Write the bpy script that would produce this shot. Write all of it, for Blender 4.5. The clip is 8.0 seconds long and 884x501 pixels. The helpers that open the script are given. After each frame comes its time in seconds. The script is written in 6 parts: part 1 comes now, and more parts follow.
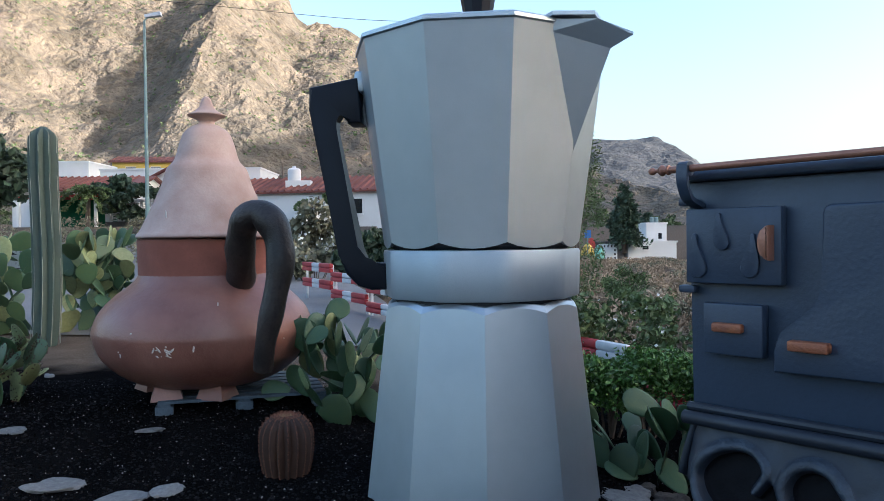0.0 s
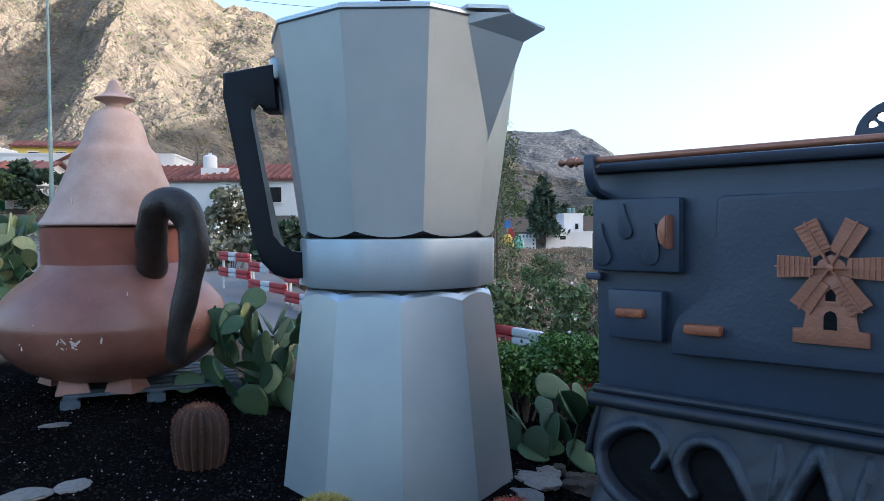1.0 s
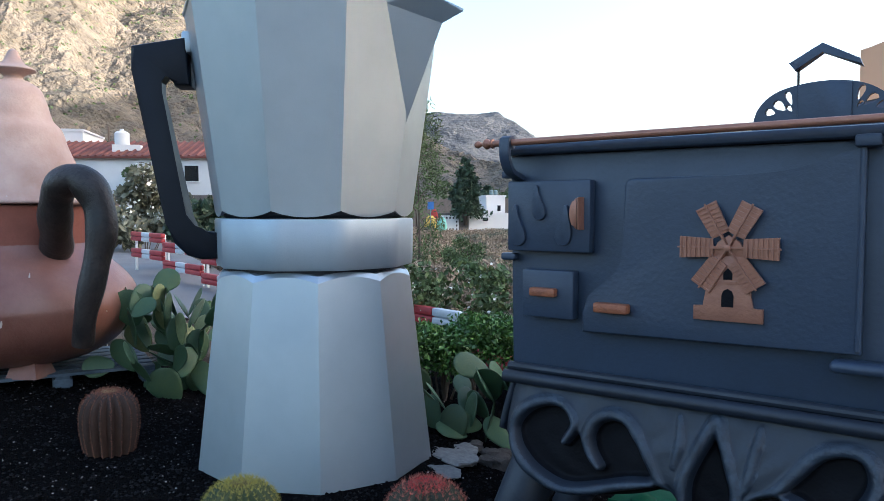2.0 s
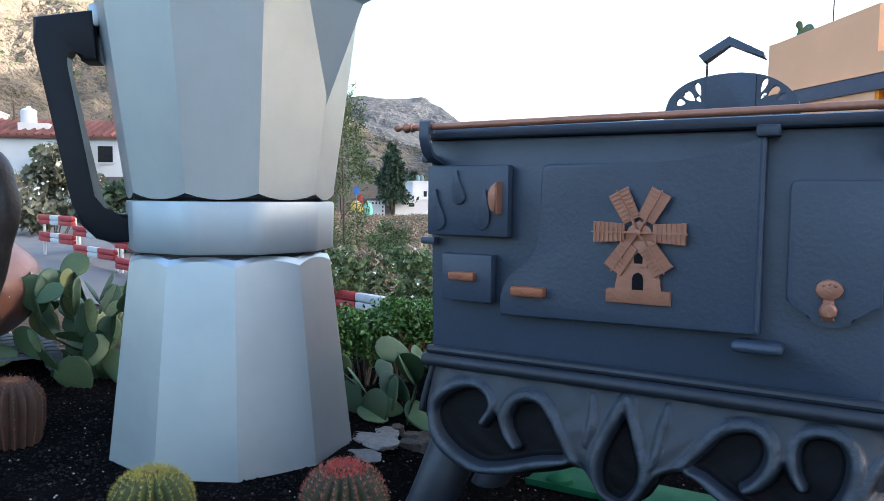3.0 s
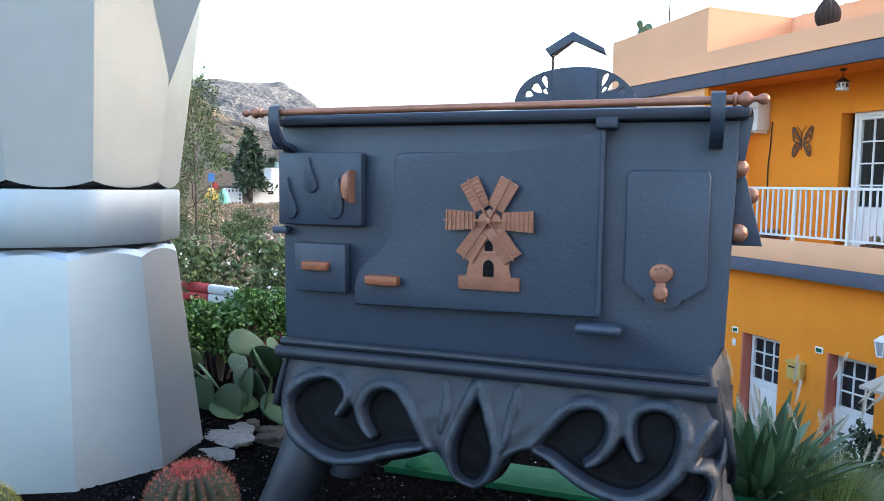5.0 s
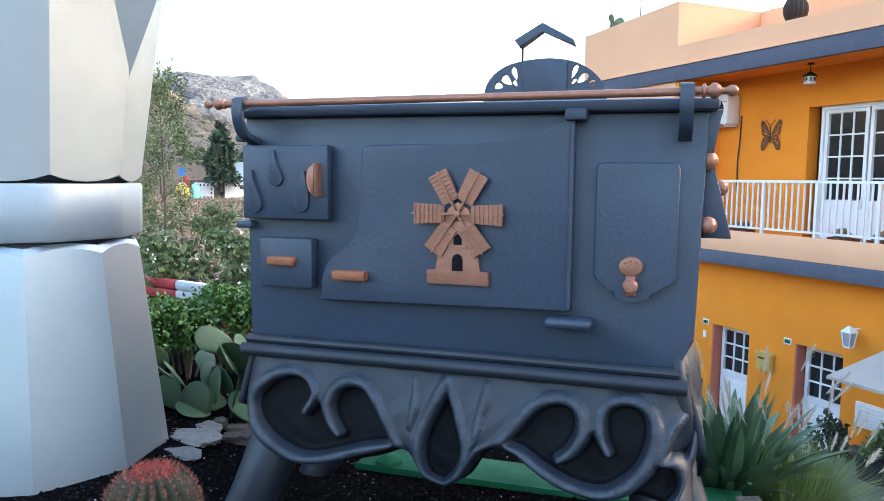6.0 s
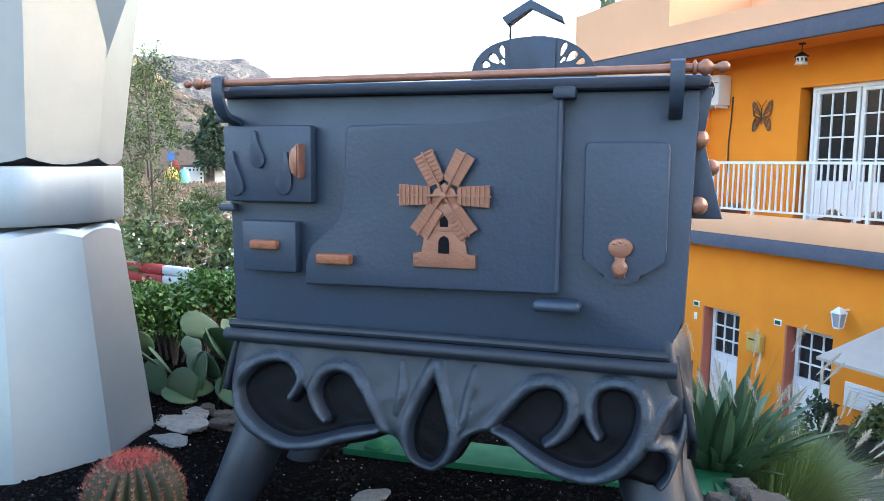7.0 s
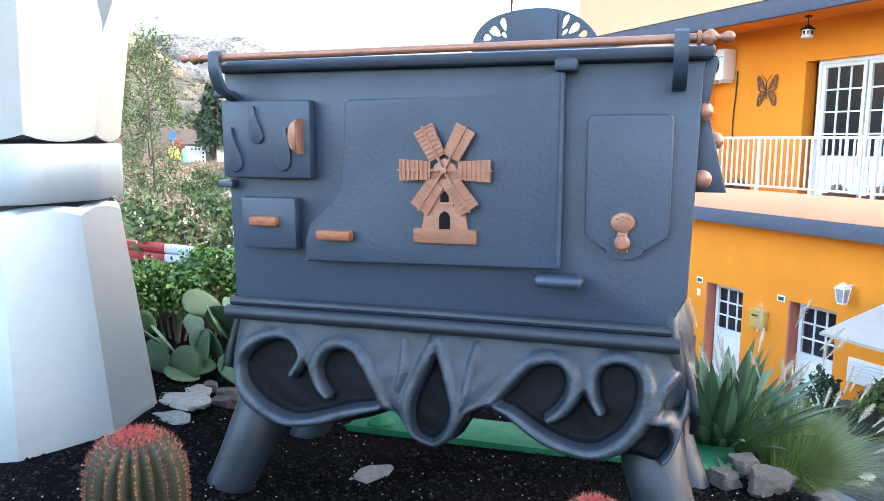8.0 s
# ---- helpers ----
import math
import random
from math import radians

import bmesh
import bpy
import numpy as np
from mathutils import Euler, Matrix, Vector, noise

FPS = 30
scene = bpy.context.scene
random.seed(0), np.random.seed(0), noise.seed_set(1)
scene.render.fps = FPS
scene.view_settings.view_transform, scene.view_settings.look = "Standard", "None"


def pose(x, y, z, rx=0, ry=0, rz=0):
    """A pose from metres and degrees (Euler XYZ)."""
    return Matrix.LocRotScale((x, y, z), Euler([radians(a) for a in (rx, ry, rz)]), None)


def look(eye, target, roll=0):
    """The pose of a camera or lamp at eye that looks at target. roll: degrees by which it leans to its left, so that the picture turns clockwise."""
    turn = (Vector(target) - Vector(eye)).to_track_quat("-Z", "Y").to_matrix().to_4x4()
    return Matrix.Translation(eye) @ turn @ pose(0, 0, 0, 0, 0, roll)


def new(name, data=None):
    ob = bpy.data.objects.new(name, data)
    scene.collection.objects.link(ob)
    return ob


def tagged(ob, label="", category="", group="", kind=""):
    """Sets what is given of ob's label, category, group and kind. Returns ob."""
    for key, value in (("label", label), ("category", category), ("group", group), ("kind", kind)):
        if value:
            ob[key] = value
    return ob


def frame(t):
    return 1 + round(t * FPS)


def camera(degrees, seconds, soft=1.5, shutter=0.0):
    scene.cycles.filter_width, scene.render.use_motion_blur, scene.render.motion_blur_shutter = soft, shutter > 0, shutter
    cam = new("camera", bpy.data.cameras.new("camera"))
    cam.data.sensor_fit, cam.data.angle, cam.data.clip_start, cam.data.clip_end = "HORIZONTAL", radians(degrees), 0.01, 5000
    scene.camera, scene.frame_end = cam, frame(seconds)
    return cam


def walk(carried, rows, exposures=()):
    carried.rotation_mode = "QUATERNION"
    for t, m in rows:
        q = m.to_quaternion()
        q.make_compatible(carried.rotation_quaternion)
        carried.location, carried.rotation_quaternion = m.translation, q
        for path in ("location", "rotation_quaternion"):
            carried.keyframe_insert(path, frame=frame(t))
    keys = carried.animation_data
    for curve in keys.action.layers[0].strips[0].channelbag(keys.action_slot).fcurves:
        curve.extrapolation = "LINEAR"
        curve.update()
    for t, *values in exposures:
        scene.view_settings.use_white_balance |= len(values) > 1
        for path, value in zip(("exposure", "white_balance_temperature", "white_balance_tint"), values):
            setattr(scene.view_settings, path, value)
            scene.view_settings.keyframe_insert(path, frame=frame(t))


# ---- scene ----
# ---------- camera ----------
cam = camera(62.2, 8.0, soft=0.7)
ROWS = [
    (0.0, -0.0034, -0.0105, 1.6015, 89.123, 0.585, -0.068),
    (0.5, 0.0095, -0.0469, 1.5995, 88.883, 0.508, -3.141),
    (1.0, 0.0257, -0.0621, 1.5948, 88.279, 0.370, -6.184),
    (1.5, 0.0394, -0.0766, 1.5944, 87.526, 0.244, -9.188),
    (3.0, 0.0872, -0.0927, 1.5831, 85.698, -0.559, -17.851),
    (3.5, 0.0978, -0.1210, 1.5865, 85.476, -0.732, -20.713),
    (4.0, 0.1125, -0.1121, 1.5872, 85.304, -0.883, -23.711),
    (4.5, 0.1237, -0.0914, 1.5888, 85.061, -0.854, -26.528),
    (5.0, 0.1357, -0.0851, 1.5859, 84.876, -0.773, -28.565),
    (6.5, 0.2140, -0.0301, 1.5766, 84.096, -0.547, -31.027),
    (7.0, 0.2377, -0.0118, 1.5686, 83.181, -0.407, -31.228),
    (7.5, 0.2531, -0.0001, 1.5582, 82.114, -0.204, -31.148),
    (8.0, 0.2593, 0.0045, 1.5545, 81.480, -0.077, -31.022),
]
walk(cam, [(t, pose(x, y, z, rx, ry, rz)) for t, x, y, z, rx, ry, rz in ROWS],
     exposures=[(t, stops, kelvin, 13) for t, stops, kelvin in ((0.0, 2.3, 5600), (0.5, 2.18, 5450), (1.0, 2.38, 5450), (1.5, 2.5, 5500), (3.0, 2.97, 5800), (3.5, 3.1, 5850), (4.5, 3.3, 6150), (5.0, 3.38, 6050), (6.5, 3.65, 6000), (7.0, 3.68, 6100), (7.5, 4.0, 6200), (8.0, 4.3, 6250))])

# ---------- light ----------
SUN_AZ = (0.95, -0.31)          # where the sun stands, seen from the garden
SUN_EL = radians(10)
world = bpy.data.worlds.new("sky")
scene.world = world
world.use_nodes = True
wn = world.node_tree
sky = wn.nodes.new("ShaderNodeTexSky")
sky.sky_type, sky.sun_disc = "NISHITA", False
sky.sun_elevation, sky.sun_rotation = SUN_EL, math.atan2(SUN_AZ[0], SUN_AZ[1])
sky.air_density, sky.dust_density, sky.ozone_density = 1.0, 4.0, 1.0
wn.nodes["Background"].inputs["Strength"].default_value = 0.13
wn.links.new(sky.outputs[0], wn.nodes["Background"].inputs["Color"])
sun = new("sun", bpy.data.lights.new("sun", "SUN"))
sun.data.energy, sun.data.angle, sun.data.color = 3.0, radians(0.6), (1.0, 0.88, 0.72)
sun.matrix_world = look((SUN_AZ[0] * 50, SUN_AZ[1] * 50, math.tan(SUN_EL) * 50), (0, 0, 0))


# ---------- materials ----------
def material(name, color, rough=0.7, metal=0.0, vary=0.15, scale=6.0, fine=90.0, bump=0.15, second=None, spread=0.5,
             per_piece=0.0, specular=0.5, transmission=0.0, bump_size=0.01, coarse_detail=4.0):
    """A surface with stains (coarse) and grain (fine) in its colour, gloss and relief."""
    m = bpy.data.materials.new(name)
    m.use_nodes = True
    nt = m.node_tree
    bsdf = nt.nodes["Principled BSDF"]
    geo = nt.nodes.new("ShaderNodeTexCoord")

    def noise_at(size, detail):
        n = nt.nodes.new("ShaderNodeTexNoise")
        n.inputs["Scale"].default_value, n.inputs["Detail"].default_value = size, detail
        n.inputs["Roughness"].default_value = 0.6
        nt.links.new(geo.outputs["Object"], n.inputs["Vector"])
        return n.outputs["Fac"]

    def mixed(a, b, fac, kind="MIX"):
        n = nt.nodes.new("ShaderNodeMix")
        n.data_type, n.blend_type = "RGBA", kind
        for sock, v in ((n.inputs[6], a), (n.inputs[7], b), (n.inputs[0], fac)):
            if isinstance(v, bpy.types.NodeSocket):
                nt.links.new(v, sock)
            else:
                sock.default_value = v
        return n.outputs[2]

    def ramp(fac, lo, hi):
        n = nt.nodes.new("ShaderNodeMapRange")
        n.inputs["From Min"].default_value, n.inputs["From Max"].default_value = lo, hi
        nt.links.new(fac, n.inputs["Value"])
        return n.outputs["Result"]

    coarse, grain = noise_at(scale, coarse_detail), noise_at(fine, 3.0)
    base = (*color, 1)
    other = (*(second or [c * (1 - vary) for c in color]), 1)
    col = mixed(base, other, ramp(coarse, 0.5 - spread * 0.4, 0.5 + spread * 0.4))
    col = mixed(col, (*[c * (1 - vary) for c in color], 1), ramp(grain, 0.5, 0.9))
    if per_piece:
        info = nt.nodes.new("ShaderNodeObjectInfo")
        island = nt.nodes.new("ShaderNodeNewGeometry")
        add = nt.nodes.new("ShaderNodeMath")
        add.operation = "ADD"
        nt.links.new(info.outputs["Random"], add.inputs[0])
        nt.links.new(island.outputs["Random Per Island"], add.inputs[1])
        wrap = nt.nodes.new("ShaderNodeMath")
        wrap.operation = "FRACT"
        nt.links.new(add.outputs[0], wrap.inputs[0])
        hsv = nt.nodes.new("ShaderNodeHueSaturation")
        val = nt.nodes.new("ShaderNodeMapRange")
        val.inputs["To Min"].default_value, val.inputs["To Max"].default_value = 1 - per_piece, 1 + per_piece
        nt.links.new(wrap.outputs[0], val.inputs["Value"])
        nt.links.new(val.outputs["Result"], hsv.inputs["Value"])
        nt.links.new(col, hsv.inputs["Color"])
        col = hsv.outputs["Color"]
    nt.links.new(col, bsdf.inputs["Base Color"])
    rr = nt.nodes.new("ShaderNodeMapRange")
    rr.inputs["To Min"].default_value, rr.inputs["To Max"].default_value = max(rough - 0.12, 0.02), min(rough + 0.12, 1)
    nt.links.new(coarse, rr.inputs["Value"])
    nt.links.new(rr.outputs["Result"], bsdf.inputs["Roughness"])
    bsdf.inputs["Metallic"].default_value = metal
    bsdf.inputs["Specular IOR Level"].default_value = specular
    bsdf.inputs["Transmission Weight"].default_value = transmission
    if bump:
        bn = nt.nodes.new("ShaderNodeBump")
        bn.inputs["Strength"].default_value, bn.inputs["Distance"].default_value = bump, bump_size
        both = nt.nodes.new("ShaderNodeMath")
        both.operation = "ADD"
        nt.links.new(coarse, both.inputs[0])
        nt.links.new(grain, both.inputs[1])
        nt.links.new(both.outputs[0], bn.inputs["Height"])
        nt.links.new(bn.outputs["Normal"], bsdf.inputs["Normal"])
    return m


ALU = material("silver_paint", (0.445, 0.512, 0.562), 0.43, 0.74, vary=0.10, scale=2.2, fine=160, bump=0.07)
ALU_DULL = material("dull_silver_paint", (0.37, 0.43, 0.475), 0.55, 0.6, vary=0.12, scale=2.0, fine=120, bump=0.1)
ALU_DARK = material("dark_gap_metal", (0.025, 0.03, 0.04), 0.5, 0.4)
BAKELITE = material("black_paint", (0.006, 0.008, 0.014), 0.5, specular=0.25, bump=0.08, scale=4, fine=60)
STOVE = material("blue_black_paint", (0.036, 0.053, 0.087), 0.45, vary=0.26, scale=3, fine=48, bump=0.26, bump_size=0.006, specular=0.5)
# darker copy of blue_black_paint: shade of the lower parts put into colour
STOVE_CAST = material("rough_shaded_blue_black_paint", (0.015, 0.021, 0.034), 0.52, vary=0.35, scale=5, fine=45, bump=0.22, bump_size=0.008, specular=0.5)
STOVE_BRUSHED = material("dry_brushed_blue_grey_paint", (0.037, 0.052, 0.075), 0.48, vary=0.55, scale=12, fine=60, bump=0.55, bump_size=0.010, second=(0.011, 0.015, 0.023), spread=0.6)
# near-black copy of the stove paint; puts the hollows' shade into colour
STOVE_SHADE = material("hollow_shade_black", (0.0045, 0.0045, 0.0065), 0.7, specular=0.15, vary=0.2, scale=5, fine=40, bump=0.4)
COPPER = material("copper_paint", (0.37, 0.165, 0.105), 0.42, 0.35, vary=0.25, scale=9, fine=70, bump=0.25)
RUST = material("worn_copper_paint", (0.45, 0.15, 0.06), 0.5, 0.2, vary=0.45, scale=14, fine=90, bump=0.35, second=(0.2, 0.07, 0.04))
CLAY = material("terracotta", (0.33, 0.165, 0.125), 0.38, vary=0.35, scale=1.6, fine=40, bump=0.3, second=(0.13, 0.042, 0.03), spread=0.8)
CLAY_PALE = material("dusty_terracotta", (0.53, 0.40, 0.35), 0.8, vary=0.2, scale=3.0, fine=50, bump=0.25, second=(0.40, 0.26, 0.21))
CLAY_RED = material("red_clay", (0.26, 0.085, 0.055), 0.8, vary=0.25, scale=4, fine=60, bump=0.2)
SOOT = material("sooty_clay", (0.009, 0.008, 0.008), 0.45, vary=0.4, scale=4.5, fine=40, bump=0.55, second=(0.040, 0.029, 0.025), specular=0.45, spread=0.45)
LIME = material("chipped_white", (0.6, 0.55, 0.5), 0.9)
PEBBLE = material("volcanic_pebble", (0.0105, 0.010, 0.0105), 0.85, per_piece=0.95, bump=0.3, specular=0.03)
PEBBLE_PALE = material("pale_grit", (0.38, 0.35, 0.33), 0.9, per_piece=0.5, bump=0)
STONE = material("pale_stone", (0.24, 0.235, 0.225), 0.9, vary=0.35, scale=9, fine=60, bump=0.6, second=(0.15, 0.148, 0.145), per_piece=0.15)
ROCK = material("grey_rock", (0.095, 0.085, 0.08), 0.95, vary=0.5, scale=7, fine=40, bump=0.9, bump_size=0.02, second=(0.145, 0.13, 0.12), per_piece=0.3)
PALLET = material("blue_grey_pallet_wood", (0.075, 0.105, 0.135), 0.9, vary=0.4, scale=10, fine=60, bump=0.4, per_piece=0.2)
ASPHALT = material("pale_asphalt", (0.20, 0.195, 0.195), 0.95, vary=0.2, scale=0.8, fine=60, bump=0.4)
CONCRETE = material("pale_concrete", (0.40, 0.395, 0.385), 0.9, vary=0.2, scale=0.6, fine=40, bump=0.3)


def cover_material():
    """Black gravel that gives way to dry earth along an uneven edge."""
    m = bpy.data.materials.new("gravel_and_earth")
    m.use_nodes = True
    nt = m.node_tree
    link, make = nt.links.new, nt.nodes.new
    co = make("ShaderNodeTexCoord").outputs["Object"]
    xyz = make("ShaderNodeSeparateXYZ")
    link(co, xyz.inputs[0])

    def calc(kind, a, b):
        n = make("ShaderNodeMath")
        n.operation = kind
        for s, v in zip(n.inputs, (a, b)):
            if isinstance(v, bpy.types.NodeSocket):
                link(v, s)
            else:
                s.default_value = v
        return n.outputs[0]

    def noise_of(scale, detail=5.0):
        n = make("ShaderNodeTexNoise")
        n.inputs["Scale"].default_value, n.inputs["Detail"].default_value = scale, detail
        link(co, n.inputs["Vector"])
        return n.outputs["Fac"]

    def blend(fac, a, b):
        n = make("ShaderNodeMix")
        n.data_type = "RGBA"
        link(fac, n.inputs[0])
        for s, v in ((n.inputs[6], a), (n.inputs[7], b)):
            if isinstance(v, bpy.types.NodeSocket):
                link(v, s)
            else:
                s.default_value = (*v, 1)
        return n.outputs[2]

    def span(v, lo, hi):
        n = make("ShaderNodeMapRange")
        n.inputs["From Min"].default_value, n.inputs["From Max"].default_value = lo, hi
        link(v, n.inputs["Value"])
        return n.outputs["Result"]

    wander = calc("MULTIPLY", noise_of(1.3), 1.6)
    far = span(calc("ADD", calc("ADD", xyz.outputs[1], calc("MULTIPLY", xyz.outputs[0], 0.1)), wander), 8.2, 8.9)
    side = span(calc("ADD", xyz.outputs[0], wander), 6.4, 7.0)
    west = span(calc("SUBTRACT", wander, xyz.outputs[0]), 9.6, 10.4)
    # unseen southern earth, paler than gravel, is added to bounce light upward
    south = span(calc("SUBTRACT", wander, xyz.outputs[1]), 1.4, 2.0)
    edge = calc("MAXIMUM", calc("MAXIMUM", far, side), calc("MAXIMUM", west, south))
    fine, wide, speck = noise_of(75), noise_of(2.0), noise_of(160, 2.0)
    gravel = blend(span(wide, 0.35, 0.7), (0.0042, 0.0040, 0.0044), (0.0085, 0.0078, 0.0078))
    gravel = blend(span(fine, 0.5, 0.75), gravel, (0.013, 0.012, 0.0125))
    gravel = blend(span(speck, 0.74, 0.78), gravel, (0.10, 0.095, 0.09))
    earth = blend(span(wide, 0.3, 0.7), (0.15, 0.112, 0.085), (0.095, 0.075, 0.055))
    earth = blend(span(fine, 0.45, 0.8), earth, (0.20, 0.165, 0.13))
    bsdf = nt.nodes["Principled BSDF"]
    link(blend(edge, gravel, earth), bsdf.inputs["Base Color"])
    bsdf.inputs["Roughness"].default_value, bsdf.inputs["Specular IOR Level"].default_value = 1.0, 0.0
    bump = make("ShaderNodeBump")
    bump.inputs["Strength"].default_value, bump.inputs["Distance"].default_value = 1.0, 0.03
    link(calc("ADD", fine, wide), bump.inputs["Height"])
    link(bump.outputs[0], bsdf.inputs["Normal"])
    return m


COVER = cover_material()
PAD = material("prickly_pear_skin", (0.048, 0.105, 0.055), 0.5, vary=0.25, scale=9, fine=40, bump=0.2, second=(0.068, 0.118, 0.052), per_piece=0.3)
PAD_YELLOW = material("yellowed_prickly_pear_skin", (0.27, 0.31, 0.14), 0.6, vary=0.3, scale=9, fine=40, bump=0.2, per_piece=0.3)
SPINE = material("pale_spine", (0.30, 0.31, 0.26), 0.6, bump=0)
SPINE_RED = material("red_spine", (0.42, 0.045, 0.045), 0.6, bump=0, per_piece=0.3)
SPINE_ROSE = material("rose_tan_spine", (0.36, 0.115, 0.08), 0.6, bump=0, per_piece=0.35)
SPINE_GOLD = material("golden_spine", (0.38, 0.33, 0.07), 0.6, bump=0, per_piece=0.3)
SPINE_BROWN = material("brown_spine", (0.26, 0.10, 0.055), 0.7, bump=0, per_piece=0.3)
BARREL = material("barrel_cactus_skin", (0.024, 0.025, 0.008), 0.65, vary=0.3, scale=12, fine=60, bump=0.2)
BARREL_GOLD = material("yellow_green_cactus_skin", (0.045, 0.062, 0.014), 0.65, vary=0.3, scale=12, fine=60, bump=0.2)
BARREL_BROWN = material("brown_cactus_skin", (0.05, 0.024, 0.014), 0.7, vary=0.3, scale=12, fine=60, bump=0.3)
WOOL = material("cactus_crown_wool", (0.35, 0.26, 0.12), 0.95, vary=0.4, scale=20, fine=80, bump=0.6)
COLUMN = material("column_cactus_skin", (0.06, 0.092, 0.075), 0.65, vary=0.2, scale=4, fine=40, bump=0.2)
LEAF = material("hedge_leaf", (0.07, 0.16, 0.025), 0.5, per_piece=0.5, bump=0)
LEAF_GREY = material("grey_green_leaf", (0.20, 0.19, 0.12), 0.7, per_piece=0.45, bump=0)
LEAF_DARK = material("dark_conifer_leaf", (0.045, 0.075, 0.04), 0.7, per_piece=0.45, bump=0)
LEAF_DRY = material("dry_brush", (0.36, 0.27, 0.18), 0.9, per_piece=0.4, bump=0)
LEAF_OLIVE = material("olive_leaf", (0.105, 0.15, 0.05), 0.7, per_piece=0.45, bump=0)
AGAVE = material("agave_leaf", (0.062, 0.125, 0.062), 0.5, vary=0.2, scale=6, fine=50, per_piece=0.3, bump=0.1)
GRASS = material("grass_blade", (0.15, 0.21, 0.06), 0.6, per_piece=0.45, bump=0)
PLUME = material("grass_plume", (0.58, 0.53, 0.45), 0.9, per_piece=0.2, bump=0)
PETAL = material("white_petal", (0.8, 0.78, 0.72), 0.7, per_piece=0.1, bump=0)
BARK = material("bark", (0.16, 0.12, 0.09), 0.95, vary=0.3, scale=12, fine=60, bump=0.6)
ORANGE = material("orange_render", (0.88, 0.30, 0.016), 0.9, vary=0.12, scale=0.9, fine=60, bump=0.12, second=(0.78, 0.24, 0.014))
PEACH = material("peach_render", (0.86, 0.47, 0.27), 0.9, vary=0.08, scale=0.8, fine=60, bump=0.12)
NAVY = material("grey_blue_band_paint", (0.075, 0.088, 0.13), 0.85, vary=0.3, scale=5, fine=50, bump=0.2, second=(0.11, 0.115, 0.15))
SALMON = material("salmon_reveal_paint", (0.55, 0.17, 0.11), 0.9)
WHITE = material("white_paint", (0.80, 0.80, 0.79), 0.55, vary=0.06, scale=3, bump=0.05)
WHITEWASH = material("whitewash", (0.78, 0.78, 0.77), 0.95, vary=0.12, scale=0.5, fine=12, bump=0.1)
GLASS = material("dark_window_glass", (0.015, 0.018, 0.022), 0.08, vary=0.1, bump=0, specular=0.6)
CURTAIN = material("grey_curtain", (0.35, 0.36, 0.38), 0.9, vary=0.2, scale=14)
TILE = material("red_roof_tile", (0.24, 0.085, 0.065), 0.9, vary=0.35, scale=1.2, fine=10, bump=0.5, bump_size=0.05, per_piece=0.2)
REDPAINT = material("red_plastic", (0.42, 0.035, 0.04), 0.5, vary=0.2, scale=5, bump=0.05)
WHITEPLASTIC = material("white_plastic", (0.62, 0.64, 0.66), 0.5, vary=0.2, scale=7, bump=0.05)
GREENPAINT = material("green_painted_board", (0.014, 0.115, 0.052), 0.75, vary=0.3, scale=6, bump=0.2, specular=0.15)
GALV = material("galvanised_green_steel", (0.25, 0.34, 0.33), 0.6, 0.3, bump=0.1)
IRON = material("dark_iron", (0.05, 0.045, 0.04), 0.6, 0.5, vary=0.4, scale=20)
BROWN_IRON = material("rusty_brown_iron", (0.22, 0.115, 0.065), 0.7, 0.2, vary=0.5, scale=30)
CREAM = material("cream_canvas", (0.46, 0.42, 0.37), 0.9, vary=0.1, scale=4, bump=0.1)
MUSTARD = material("mustard_metal", (0.68, 0.47, 0.13), 0.5, 0.1)
ROOFRED = material("dull_red_paint", (0.5, 0.05, 0.04), 0.7)
TURQ = material("turquoise_plastic", (0.25, 0.62, 0.50), 0.5)
BLUEPAINT = material("blue_paint", (0.05, 0.18, 0.50), 0.6)
YELLOW = material("yellow_paint", (0.75, 0.52, 0.10), 0.7)
BLACKPOT = material("black_plastic", (0.02, 0.02, 0.022), 0.5)
CARPAINT = material("grey_car_paint", (0.22, 0.26, 0.28), 0.3, 0.4, bump=0)
MOUNTAIN = material("arid_mountain", (0.185, 0.15, 0.11), 1.0, vary=0.72, scale=0.03, fine=0.16, bump=1.0, bump_size=7.0,
                    second=(0.085, 0.072, 0.05), coarse_detail=12, spread=0.35)
# grey-blue shade and distance haze are put into this rock colour
FAR_ROCK = material("far_mountain_shade_grey", (0.056, 0.062, 0.072), 1.0, vary=0.25, scale=0.012, fine=0.12, bump=0.8, bump_size=5.0,
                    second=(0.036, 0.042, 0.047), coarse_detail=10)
TREES_FAR = material("terraced_green", (0.09, 0.12, 0.05), 1.0, per_piece=0.4, bump=0)


# ---------- mesh helpers ----------
def mesh_of(name, bm, mat, smooth=None):
    me = bpy.data.meshes.new(name)
    bmesh.ops.recalc_face_normals(bm, faces=bm.faces)
    bm.to_mesh(me)
    bm.free()
    for m in (mat if isinstance(mat, (list, tuple)) else [mat]):
        me.materials.append(m)
    if smooth is not None:
        me.shade_smooth()
        me.set_sharp_from_angle(angle=radians(smooth))
    return me


def part(name, bm, mat, parent=None, label="", smooth=35, at=None):
    ob = new(name, mesh_of(name, bm, mat, smooth))
    if parent:
        ob.parent = parent
    if at is not None:
        ob.matrix_basis = at
    return tagged(ob, label)


